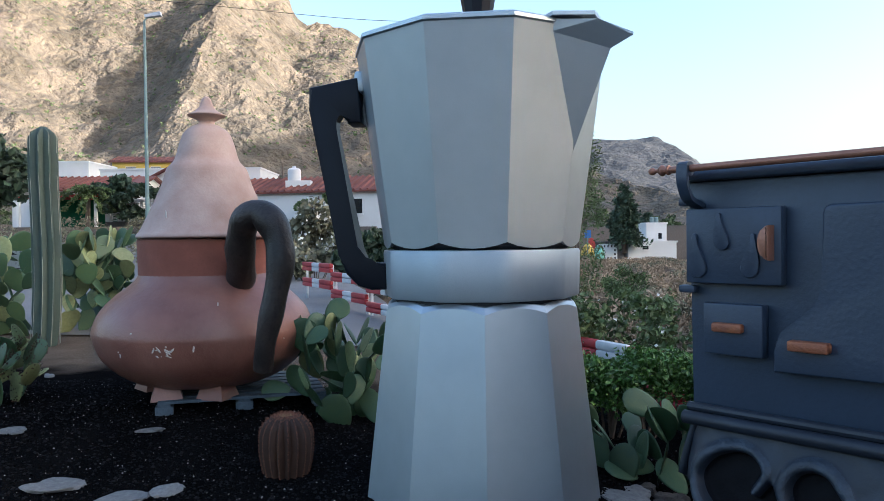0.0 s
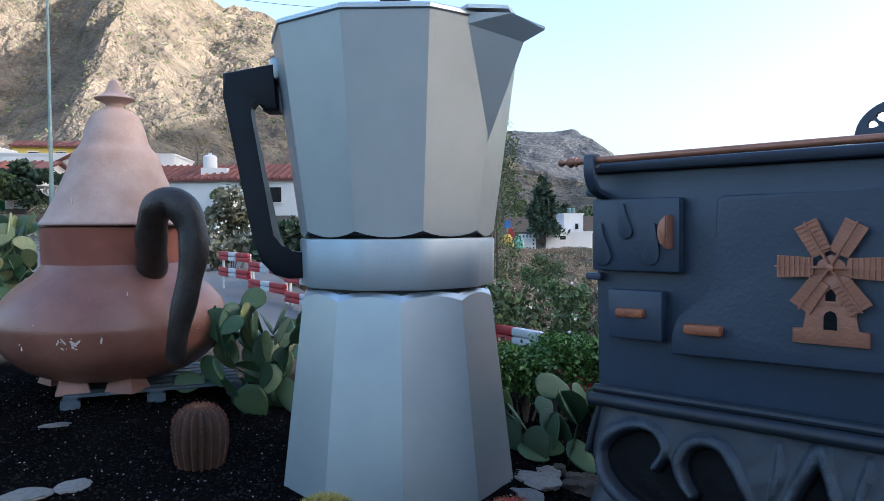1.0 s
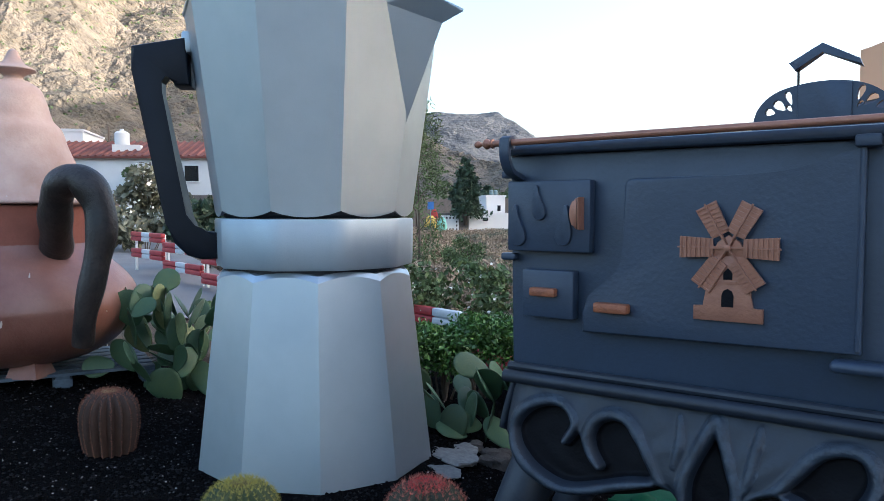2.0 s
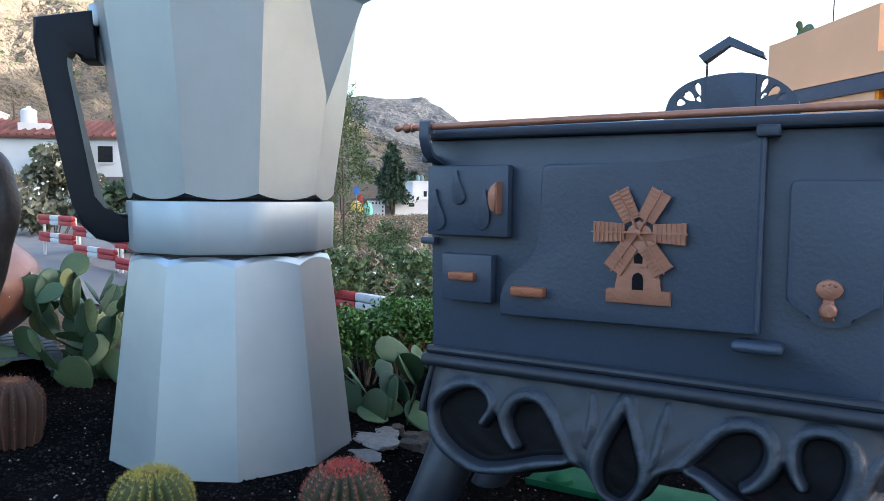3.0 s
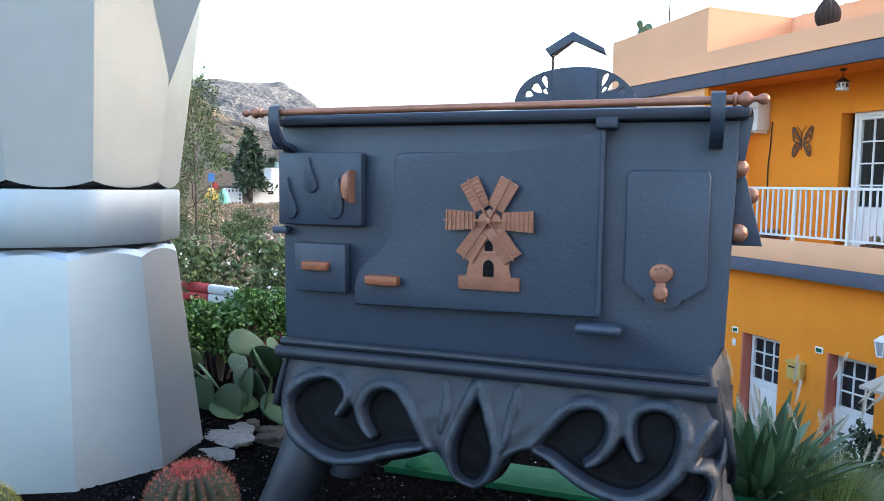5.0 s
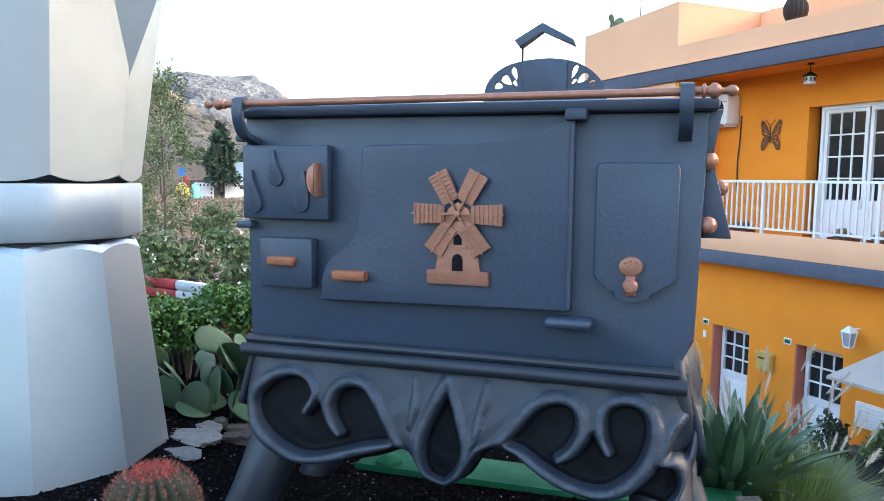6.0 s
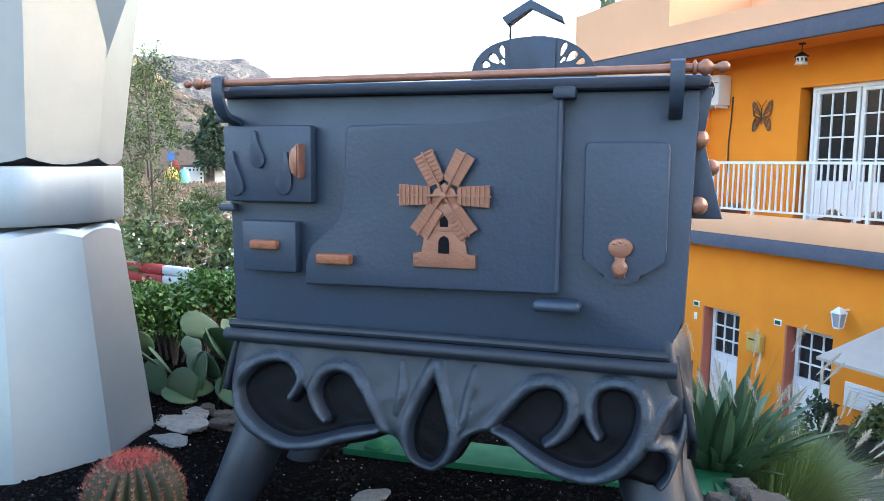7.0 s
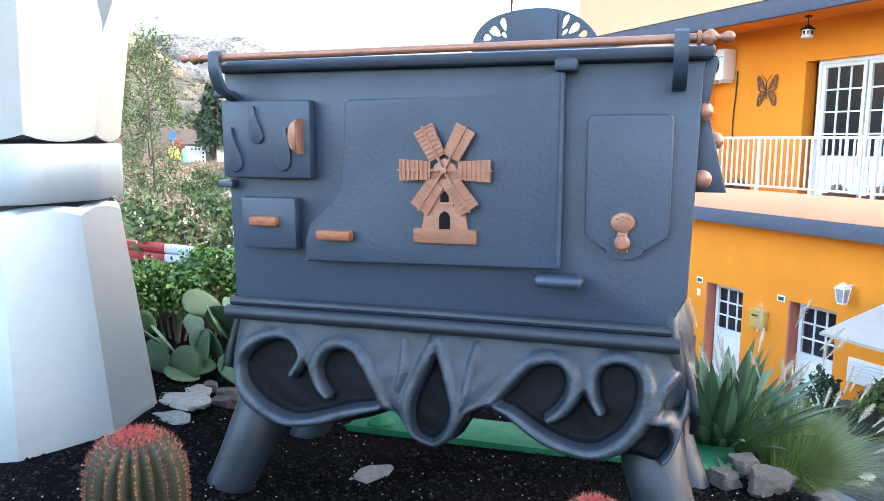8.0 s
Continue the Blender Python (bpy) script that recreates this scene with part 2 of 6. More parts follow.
def raw_part(name, verts, faces, mat, parent=None, label="", smooth=None, slots=None):
    me = bpy.data.meshes.new(name)
    me.from_pydata(verts, [], faces)
    for m in (mat if isinstance(mat, (list, tuple)) else [mat]):
        me.materials.append(m)
    if slots is not None:
        me.polygons.foreach_set("material_index", slots)
    if smooth is not None:
        me.shade_smooth()
        me.set_sharp_from_angle(angle=radians(smooth))
    ob = new(name, me)
    if parent:
        ob.parent = parent
    return tagged(ob, label)


def thing(name, m, label, category, group="", kind=""):
    e = new(name)
    e.empty_display_size = 0.1
    e.matrix_basis = m
    return tagged(e, label, category, group, kind)


def box(x0, x1, y0, y1, z0, z1, bevel=0.0, bm=None, segs=2):
    out = bm or bmesh.new()
    made = bmesh.ops.create_cube(out, size=1.0, matrix=Matrix.LocRotScale(
        ((x0 + x1) / 2, (y0 + y1) / 2, (z0 + z1) / 2), None, (x1 - x0, y1 - y0, z1 - z0)))
    if bevel:
        edges = {e for v in made["verts"] for e in v.link_edges}
        bmesh.ops.bevel(out, geom=list(edges), offset=bevel, segments=segs, affect="EDGES", profile=0.5)
    return out


def lathe(profile, segs=32, bm=None, m=Matrix()):
    """A body of revolution round z from (radius, height) pairs."""
    out = bm or bmesh.new()
    rings = []
    for r, z in profile:
        if r < 1e-5:
            rings.append([out.verts.new(m @ Vector((0, 0, z)))])
        else:
            rings.append([out.verts.new(m @ Vector((r * math.cos(a), r * math.sin(a), z)))
                          for a in (2 * math.pi * i / segs for i in range(segs))])
    for a, b in zip(rings, rings[1:]):
        for i in range(segs):
            j = (i + 1) % segs
            if len(a) == 1 and len(b) > 1:
                out.faces.new((a[0], b[i], b[j]))
            elif len(b) == 1 and len(a) > 1:
                out.faces.new((a[i], a[j], b[0]))
            elif len(a) > 1:
                out.faces.new((a[i], a[j], b[j], b[i]))
    for ring in (rings[0], rings[-1]):
        if len(ring) > 2:
            out.faces.new(ring)
    return out


def smooth_line(points, steps=6, closed=False):
    """A rounded line through the control points."""
    p = [Vector(q) for q in points]
    n = len(p)
    out = []
    for i in range(n if closed else n - 1):
        a, b, c, d = (p[(i + k) % n] if closed else p[min(max(i + k, 0), n - 1)] for k in (-1, 0, 1, 2))
        for s in range(steps):
            t = s / steps
            out.append(0.5 * (2 * b + (c - a) * t + (2 * a - 5 * b + 4 * c - d) * t * t + (3 * b - a - 3 * c + d) * t ** 3))
    if not closed:
        out.append(p[-1])
    return out


def tube(points, radius, segs=10, bm=None, flat=1.0):
    """A tube along a line; radius may be a number or a function of 0..1."""
    out = bm or bmesh.new()
    pts = [Vector(p) for p in points]
    rings = []
    side = None
    for i, p in enumerate(pts):
        way = (pts[min(i + 1, len(pts) - 1)] - pts[max(i - 1, 0)]).normalized()
        if side is None:
            side = way.cross(Vector((0, 0, 1)) if abs(way.z) < 0.9 else Vector((0, 1, 0))).normalized()
        side = (side - way * side.dot(way)).normalized()
        up = way.cross(side)
        r = radius(i / (len(pts) - 1)) if callable(radius) else radius
        rings.append([out.verts.new(p + r * (side * math.cos(a) + up * math.sin(a) * flat))
                      for a in (2 * math.pi * k / segs for k in range(segs))])
    for a, b in zip(rings, rings[1:]):
        for k in range(segs):
            out.faces.new((a[k], a[(k + 1) % segs], b[(k + 1) % segs], b[k]))
    out.faces.new(rings[0]), out.faces.new(rings[-1])
    return out


def slab(outline, y0, y1, bevel=0.0, bm=None, segs=2):
    """An outline in x, z made solid between y0 (front) and y1."""
    out = bm or bmesh.new()
    front = [out.verts.new((p[0], y0, p[1])) for p in outline]
    back = [out.verts.new((p[0], y1, p[1])) for p in outline]
    f = out.faces.new(front)
    out.faces.new(back[::-1])
    n = len(front)
    for i in range(n):
        out.faces.new((front[i], back[i], back[(i + 1) % n], front[(i + 1) % n]))
    if bevel:
        bmesh.ops.bevel(out, geom=list(f.edges), offset=bevel, segments=segs, affect="EDGES", profile=0.5)
    return out


def ball(x, y, z, rx, ry=None, rz=None, bm=None, u=12, v=8):
    out = bm or bmesh.new()
    bmesh.ops.create_uvsphere(out, u_segments=u, v_segments=v, radius=1.0,
                              matrix=Matrix.LocRotScale((x, y, z), None, (rx, ry or rx, rz or rx)))
    return out


def leaves(name, centres, size, mat, parent=None, label="", seed=1, long=1.6, up=0.0):
    """Many small bent leaves (two triangles each), one mesh."""
    rng = np.random.default_rng(seed)
    c = np.asarray(centres, float)
    n = len(c)
    a = rng.normal(size=(n, 3))
    a[:, 2] += up
    a /= np.linalg.norm(a, axis=1)[:, None]
    b = np.cross(a, rng.normal(size=(n, 3)))
    b /= np.linalg.norm(b, axis=1)[:, None]
    nn = np.cross(a, b)
    s = (size * rng.uniform(0.6, 1.4, n))[:, None]
    quad = np.stack([c - a * s * long * 0.5, c + b * s * 0.5 + nn * s * 0.12, c + a * s * long * 0.5, c - b * s * 0.5 + nn * s * 0.12], 1)
    verts = quad.reshape(-1, 3).tolist()
    faces = [(4 * i, 4 * i + 1, 4 * i + 2, 4 * i + 3) for i in range(n)]
    return raw_part(name, verts, faces, mat, parent, label)


def cloud(rng, n, centre, radii, clumps=12, tight=0.35):
    """Leaf places in uneven clumps inside an ellipsoid."""
    k = rng.normal(size=(clumps, 3))
    k *= (rng.uniform(0.2, 1, clumps) ** 0.5 / np.linalg.norm(k, axis=1))[:, None]
    at = k[rng.integers(0, clumps, n)]
    d = rng.normal(size=(n, 3))
    d *= (tight * rng.uniform(0.3, 1, n) / np.linalg.norm(d, axis=1))[:, None]
    return (at + d) * np.asarray(radii) + np.asarray(centre)


# ---------- ground, road and mountains ----------
def step(v, a, b):
    t = min(max((v - a) / (b - a), 0.0), 1.0)
    return t * t * (3 - 2 * t)


def ground_z(x, y):
    z = 0.22 * step(y - 0.35 * x, 4.9, 7.2) * step(-x, 0.3, 1.8)
    z -= 0.24 * step(x - 0.2 * (y - 3), 0.5, 1.5)
    z -= 2.61 * step(x - 0.1 * y, 3.3, 6.4) * step(-y, -24, -13)
    z += 2.3 * step(y - 0.2 * x, 26, 46) * step(-x, -8, 10)
    z += 0.02 * noise.noise(Vector((x * 0.9, y * 0.9, 3))) * step(20 - abs(x), 0, 10)
    r = math.hypot(x, y)
    z += 8.0 * step(r, 120, 420)
    return z


def build_ground():
    def axis(fine, far):
        a = [0.0]
        d = fine
        while a[-1] < far:
            a.append(a[-1] + d)
            if a[-1] > 9:
                d *= 1.16
        return sorted([-v for v in a[1:]] + a)
    xs, ys = axis(0.22, 3200), axis(0.22, 3200)
    verts = [(x, y + 3, ground_z(x, y + 3)) for y in ys for x in xs]
    w = len(xs)
    faces = []
    for j in range(len(ys) - 1):
        for i in range(w - 1):
            faces.append((j * w + i, j * w + i + 1, (j + 1) * w + i + 1, (j + 1) * w + i))
    raw_part("ground", verts, faces, COVER, smooth=60)
    tagged(bpy.data.objects["ground"], "black volcanic gravel bed running into dry brown earth", "ground", kind="structure")


build_ground()


def patch(name, corners, mat, label, lift=0.03, n=24):
    """A paved sheet that follows the ground between four corners."""
    a, b, c, d = [Vector(p) for p in corners]
    verts, faces = [], []
    for j in range(n + 1):
        for i in range(n + 1):
            p = (a.lerp(b, i / n)).lerp(d.lerp(c, i / n), j / n)
            verts.append((p.x, p.y, ground_z(p.x, p.y) + lift))
    for j in range(n):
        for i in range(n):
            k = j * (n + 1) + i
            faces.append((k, k + 1, k + n + 2, k + n + 1))
    return tagged(raw_part(name, verts, faces, mat, smooth=60), label, "road", kind="structure")


patch("road", [(-14, 12.6), (0.4, 9.6), (-5.5, 34), (-24, 34)], ASPHALT, "pale worn asphalt road beside the garden bed")
# the pale sheet behind the camera is unseen; added to brighten the pot's jug
patch("street", [(-40, -30), (6.4, -30), (6.4, -5.0), (-40, -5.0)], CONCRETE, "unseen pale concrete street, added to bounce light onto the coffee pot", 0.04)
patch("pavement", [(6.6, -4), (11, -4), (11, 14), (6.6, 14)], ASPHALT, "grey paved forecourt below the orange building")


def ridge(name, label, mat, x0, x1, y0, y1, nx, ny, height, category="mountain"):
    verts = []
    for j in range(ny + 1):
        for i in range(nx + 1):
            x, y = x0 + (x1 - x0) * i / nx, y0 + (y1 - y0) * j / ny
            verts.append((x, y, height(x, y)))
    w = nx + 1
    faces = [(j * w + i, j * w + i + 1, (j + 1) * w + i + 1, (j + 1) * w + i) for j in range(ny) for i in range(nx)]
    return tagged(raw_part(name, verts, faces, mat), label, category, kind="structure")


def rough(x, y, size, octaves=6, seed=0.0):
    return noise.fractal(Vector((x / size, y / size, seed)), 0.9, 2.1, octaves)


def crag(x, y, size, seed=0.0):
    return noise.ridged_multi_fractal(Vector((x / size, y / size, seed)), 0.9, 2.1, 5, 1.0, 2.0)


def mountain_height(x, y):
    """The big slope: a face that climbs away, with one rocky spur and the gully on its flank."""
    crest = 215 + 0.30 * max(-92 - x, 0) + 0.50 * max(-180 - x, 0) * step(-x, 180, 230) - 0.62 * max(x + 92, 0)
    up = step(y, 330, 800) * 0.55 + 0.45 * min(max((y - 330) / 470, 0), 1)
    z = crest * up
    line = -168 - (y - 480) * 0.10
    w = 66 + 0.46 * max(y - 480, -60)
    off = line - x
    if off > 0:
        z -= 0.26 * w * max(0.0, off / w if off < w else 1 - (off - w) / (0.9 * w)) * step(y, 400, 500)
    z += (30 + 0.08 * (y - 480)) * max(0.0, 1 - abs(off) / 58) * step(y, 420, 520)
    z += rough(x, y, 90) * 13 * step(y, 330, 450) + (crag(x, y, 46) - 1.0) * 7 * step(y, 360, 520)
    return 3 + max(z, -6 + 8)


ridge("mountain", "arid brown rocky mountainside with sunlit spurs", MOUNTAIN, -900, 420, 330, 1100, 300, 190, mountain_height)


def far_height(x, y):
    crest = 188 - 0.9 * max(x - 400, 0) * step(x, 395, 470) - 20 * step(x, 405, 440) + 0.05 * (x - 350)
    z = crest * min(max((y - 900) / 480, 0), 1) ** 0.8
    return z + rough(x, y, 120, 6, 3.0) * 6 * step(y, 900, 1000) + (crag(x, y, 70, 5.0) - 1) * 4


ridge("far_mountain", "mountain ridge in the distance, grey-blue shade and haze put into its colour", FAR_ROCK, -200, 900, 900, 1650, 150, 100, far_height)


def west_height(u, v):
    """The hill behind the garden, which keeps the low sun off the valley floor."""
    top = (228 + 0.40 * max(v - 400, 0)) * step(720 - v, 0, 110) * (1 - 0.20 * step(260 - v, 0, 220))
    return max(0.0, 1 - abs(u - 640) / 330) * (top + rough(u, v, 130, 4, 8.0) * 18)


def build_valley_side():
    verts, w = [], 61
    for j in range(41):
        for i in range(w):
            v, u = -900 + 1650 * i / 60, 330 + 640 * j / 40
            verts.append((u * SUN_AZ[0] - v * SUN_AZ[1], u * SUN_AZ[1] + v * SUN_AZ[0], west_height(u, v) - 2))
    faces = [(j * w + i, j * w + i + 1, (j + 1) * w + i + 1, (j + 1) * w + i) for j in range(40) for i in range(w - 1)]
    tagged(raw_part("valley_side", verts, faces, MOUNTAIN), "arid hill that closes the valley behind the garden", "mountain", kind="structure")


build_valley_side()

# ---------- the giant coffee pot ----------
POT = (0.25, 4.76)


def ten(radius, z, phase, bow=0.0, per=6):
    """A ten-sided ring, its sides split so that an edge may bow down between the corners."""
    out = []
    for k in range(10):
        a, b = (radians(phase + 36 * (k + i)) for i in (0, 1))
        p, q = ((radius * math.sin(t), -radius * math.cos(t)) for t in (a, b))
        for s in range(per):
            t = s / per
            out.append((p[0] + (q[0] - p[0]) * t, p[1] + (q[1] - p[1]) * t, z + bow * 4 * t * (1 - t)))
    return out


def loft(rings, bm=None, caps=True):
    out = bm or bmesh.new()
    vs = [[out.verts.new(p) for p in r] for r in rings]
    n = len(vs[0])
    for a, b in zip(vs, vs[1:]):
        for i in range(n):
            out.faces.new((a[i], a[(i + 1) % n], b[(i + 1) % n], b[i]))
    if caps:
        out.faces.new(vs[0]), out.faces.new(vs[-1])
    return out


def build_pot():
    pot = thing("coffee_pot_sculpture", pose(*POT, 0), "giant silver ten-sided stovetop coffee pot sculpture on black gravel", "sculpture")
    part("boiler", loft([ten(0.765, -0.05, -1), ten(0.757, 0.03, -1), ten(0.625, 1.165, -1, 0.035), ten(0.60, 1.205, -1, 0.02), ten(0.5, 1.22, -1)]), ALU, pot, "silver lower chamber with scalloped upper edge", 12)
    part("gap", lathe([(0.56, 1.19), (0.56, 1.26)], 48), ALU_DARK, pot)
    part("collar", loft([ten(0.56, 1.235, 11), ten(0.628, 1.238, 11), ten(0.634, 1.25, 11), ten(0.640, 1.52, 11), ten(0.632, 1.535, 11), ten(0.56, 1.54, 11)]), ALU_DULL, pot, "ten-sided silver collar between the chambers", 40)
    part("neck", lathe([(0.55, 1.53), (0.585, 1.56), (0.575, 1.66)], 48), ALU_DARK, pot)
    part("jug", loft([ten(0.57, 1.60, 11, -0.03), ten(0.6365, 1.582, 11, -0.036), ten(0.6445, 1.645, 11), ten(0.80, 2.785, 11), ten(0.805, 2.80, 11)]), ALU, pot, "faceted silver upper jug flaring to the rim", 12)
    part("lid", loft([ten(0.80, 2.803, 11), ten(0.815, 2.81, 11), ten(0.815, 2.83, 11), ten(0.78, 2.848, 11), ten(0.30, 2.96, 11), ten(0.12, 2.97, 11)]), ALU, pot, "thin silver lid", 20)
    part("lid_knob", loft([ten(0.095, 2.96, 11), ten(0.085, 3.0, 11), ten(0.125, 3.22, 11), ten(0.10, 3.26, 11)]), BAKELITE, pot, "flaring black knob", 20)
    # spout: a folded sheet that leaves the rim and ends in a beak
    def at(a, r, z):
        return (r * math.sin(radians(a)), -r * math.cos(radians(a)), z)
    bm = bmesh.new()
    vs = {k: bm.verts.new(p) for k, p in dict(
        n=at(48, 0.702, 2.10), l=at(30, 0.752, 2.76), l2=at(30, 0.765, 2.825), r=at(66, 0.752, 2.76), r2=at(66, 0.765, 2.825),
        k=at(48, 0.955, 2.665), t=at(48, 1.095, 2.715), t2=at(48, 1.095, 2.73), m=at(42, 0.94, 2.815), m2=at(54, 0.94, 2.815), b=at(48, 0.6, 2.83)).items()}
    for f in ("nkl", "nrk", "ktml", "tt2m", "rm2tk", "tm2t2", "lml2", "rr2m2"):
        names, i = [], 0
        while i < len(f):
            w = f[i:i + 2] if f[i + 1:i + 2] == "2" else f[i]
            names.append(w)
            i += len(w)
        bm.faces.new([vs[w] for w in names])
    bm.faces.new([vs[w] for w in ("l2", "m", "t2", "m2", "r2", "b")])
    part("spout", bm, ALU, pot, "pointed silver pouring spout", 15)
    # lid plate above the spout
    bm = bmesh.new()
    low = [bm.verts.new(at(*p)) for p in ((28, 0.80, 2.836), (41, 0.93, 2.836), (66, 0.84, 2.836), (66, 0.6, 2.836), (30, 0.6, 2.836))]
    high = [bm.verts.new(v.co + Vector((0, 0, 0.022))) for v in low]
    bm.faces.new(low), bm.faces.new(high)
    for i in range(5):
        bm.faces.new((low[i], low[(i + 1) % 5], high[(i + 1) % 5], high[i]))
    part("lid_tongue", bm, ALU, pot)
    # handle: outline in the plane through the axis
    outer = [(-0.775, 2.66), (-1.105, 2.60), (-1.10, 2.45), (-0.915, 1.50), (-0.87, 1.38), (-0.79, 1.30), (-0.70, 1.275), (-0.60, 1.28), (-0.60, 1.45),
             (-0.70, 1.45), (-0.755, 1.47), (-0.79, 1.56), (-0.945, 2.32), (-0.945, 2.39), (-0.91, 2.44), (-0.86, 2.43), (-0.85, 2.36), (-0.755, 2.36)]
    part("handle", slab(outer, -0.10, 0.10, 0.025), BAKELITE, pot, "angular black handle", 30, at=pose(0, 0, 0, 0, 0, -6))
    part("handle_plate", box(-0.805, -0.74, -0.09, 0.09, 2.56, 2.70, 0.02), ALU, pot, at=pose(0, 0, 0, 0, 0, -6))


build_pot()

# ---------- the giant stove ----------
STOVE_AT = pose(1.8, 2.81, 0, 0, 0, -48)
stove = thing("stove_sculpture", STOVE_AT, "giant blue-black kitchen range sculpture with copper-painted fittings on curved legs", "sculpture")


# upper line of the hollows between the scrolls
FIELD_X = (-0.92, -0.845, -0.781, -0.669, -0.569, -0.508, -0.475, -0.443, -0.409, -0.333, -0.252, -0.186, -0.134, -0.082, -0.004, 0.017, 0.075, 0.132, 0.176, 0.213, 0.239, 0.265, 0.287, 0.372, 0.443, 0.524, 0.616, 0.696, 0.731, 0.765, 0.798, 0.829, 0.905, 0.981, 1.02, 1.038, 1.061, 1.10, 1.15, 1.20)
FIELD_Z = (0.42, 0.511, 0.61, 0.659, 0.645, 0.574, 0.52, 0.534, 0.609, 0.645, 0.629, 0.558, 0.474, 0.389, 0.31, 0.45, 0.583, 0.69, 0.592, 0.484, 0.387, 0.33, 0.405, 0.451, 0.532, 0.624, 0.657, 0.64, 0.573, 0.53, 0.592, 0.653, 0.677, 0.656, 0.59, 0.46, 0.515, 0.587, 0.626, 0.58)


def front_y(z):
    """How far the bellied apron stands out at a height."""
    t = (0.74 - z) / 0.5
    return -0.05 - 0.10 * math.sin(min(max(t, 0), 1.15) * math.pi * 0.62)


def build_stove():
    D = 1.25
    body = slab([(-0.905, 0.74), (1.10, 0.74), (1.10, 0.85), (1.155, 0.93), (1.175, 1.86), (-0.925, 1.86)], 0, D, 0.012)
    part("body", body, STOVE, stove, "large flat-fronted cast body")
    part("top_plate", box(-0.955, 1.21, -0.06, D + 0.05, 1.862, 1.912, 0.018), STOVE, stove, "thick top plate")
    # towel rail with turned ends
    rail = part("rail", tube([(-0.945, -0.135, 1.914), (1.14, -0.135, 1.924)], 0.0165, 14), COPPER, stove, "copper-painted rail along the front")
    for x, z, turn, k in ((-0.94, 1.914, -90, 0.74), (1.135, 1.924, 90, 0.86)):
        prof = [(0.020, 0), (0.036, 0.006), (0.037, 0.016), (0.022, 0.022), (0.024, 0.030), (0.041, 0.048), (0.041, 0.062), (0.026, 0.078), (0.015, 0.086), (0.014, 0.100), (0.019, 0.106), (0.029, 0.122), (0.026, 0.140), (0.012, 0.152), (0, 0.154)]
        part("finial", lathe([(r * k * 0.86, h * k) for r, h in prof], 20, m=pose(x, -0.135, z, 0, turn, 0)), COPPER, rail, "turned copper-painted finial", smooth=50)
    for x, z in ((-0.862, 1.914), (1.085, 1.924)):
        line = smooth_line([(x, -0.158, z + 0.02), (x, -0.160, z - 0.06), (x, -0.122, z - 0.13), (x, -0.06, z - 0.155), (x, -0.005, z - 0.17)], 5)
        bm = bmesh.new()
        rows = []
        for i, p in enumerate(line):
            way = (line[min(i + 1, len(line) - 1)] - line[max(i - 1, 0)]).normalized()
            nrm = Vector((0, way.z, -way.y)) * 0.011
            rows.append([bm.verts.new(p + Vector((s * 0.026, 0, 0)) + nrm * k) for s, k in ((-1, -1), (1, -1), (1, 1), (-1, 1))])
        for a, b in zip(rows, rows[1:]):
            for k in range(4):
                bm.faces.new((a[k], a[(k + 1) % 4], b[(k + 1) % 4], b[k]))
        bm.faces.new(rows[0]), bm.faces.new(rows[-1])
        b = part("rail_bracket", bm, STOVE, stove, "curved strap bracket")
        part("rail_ring", lathe([(0.017, -0.026), (0.034, -0.026), (0.034, 0.026), (0.017, 0.026)], 16, m=pose(x, -0.135, z, 0, 90, 0)), STOVE, b)
    # fire door with three drops
    hatch = part("fire_door", box(-0.905, -0.460, -0.062, 0.0, 1.386, 1.731, 0.010), STOVE, stove, "square fire door with raised drops")
    for x, z, lean, size in ((-0.840, 1.455, 0, 1.0), (-0.722, 1.575, 0, 0.82), (-0.595, 1.46, 0, 0.95)):
        r, tip, tall = 0.044 * size, 0.011, 0.150 * size
        out = [(r * math.cos(a), r * math.sin(a)) for a in (math.pi * (1 + k / 14) for k in range(15))]
        out += [(r + (tip - r) * (0.5 - 0.5 * math.cos(math.pi * t)), tall * t) for t in (k / 7 for k in range(1, 7))]
        out += [(tip * math.cos(a), tall + tip * math.sin(a)) for a in (math.pi * k / 6 for k in range(7))]
        out += [(-r - (tip - r) * (0.5 - 0.5 * math.cos(math.pi * t)), tall * t) for t in (k / 7 for k in range(6, 0, -1))]
        sway = 0.016 if x > -0.7 else -0.016
        out = [(px + sway * math.sin(math.pi * 0.5 * max(pz, 0) / tall), pz) for px, pz in out]
        part("drop", slab(out, -0.078, -0.058, 0.006), STOVE, hatch, at=pose(x, 0, z))
    knob = [(-0.046 * math.sin(a), 0.076 * math.cos(a)) for a in (math.pi * k / 16 for k in range(17))]
    part("door_knob", slab(knob, -0.125, -0.060, 0.010), COPPER, hatch, "half-round copper-painted grip", at=pose(-0.490, 0, 1.572))
    for z in (1.765, 1.355):
        part("hinge", box(-0.952, -0.870, -0.05, 0.0, z - 0.018, z + 0.018, 0.01), STOVE, stove)
    # ash drawer
    drawer = part("ash_drawer", box(-0.818, -0.541, -0.066, 0.0, 1.064, 1.298, 0.010), STOVE, stove, "small square drawer front")
    part("drawer_handle", box(-0.762, -0.622, -0.100, -0.060, 1.170, 1.212, 0.009), RUST, drawer, "worn copper-painted bar handle")
    # oven door
    edge = [(-0.495, 1.014), (-0.49, 1.11)]
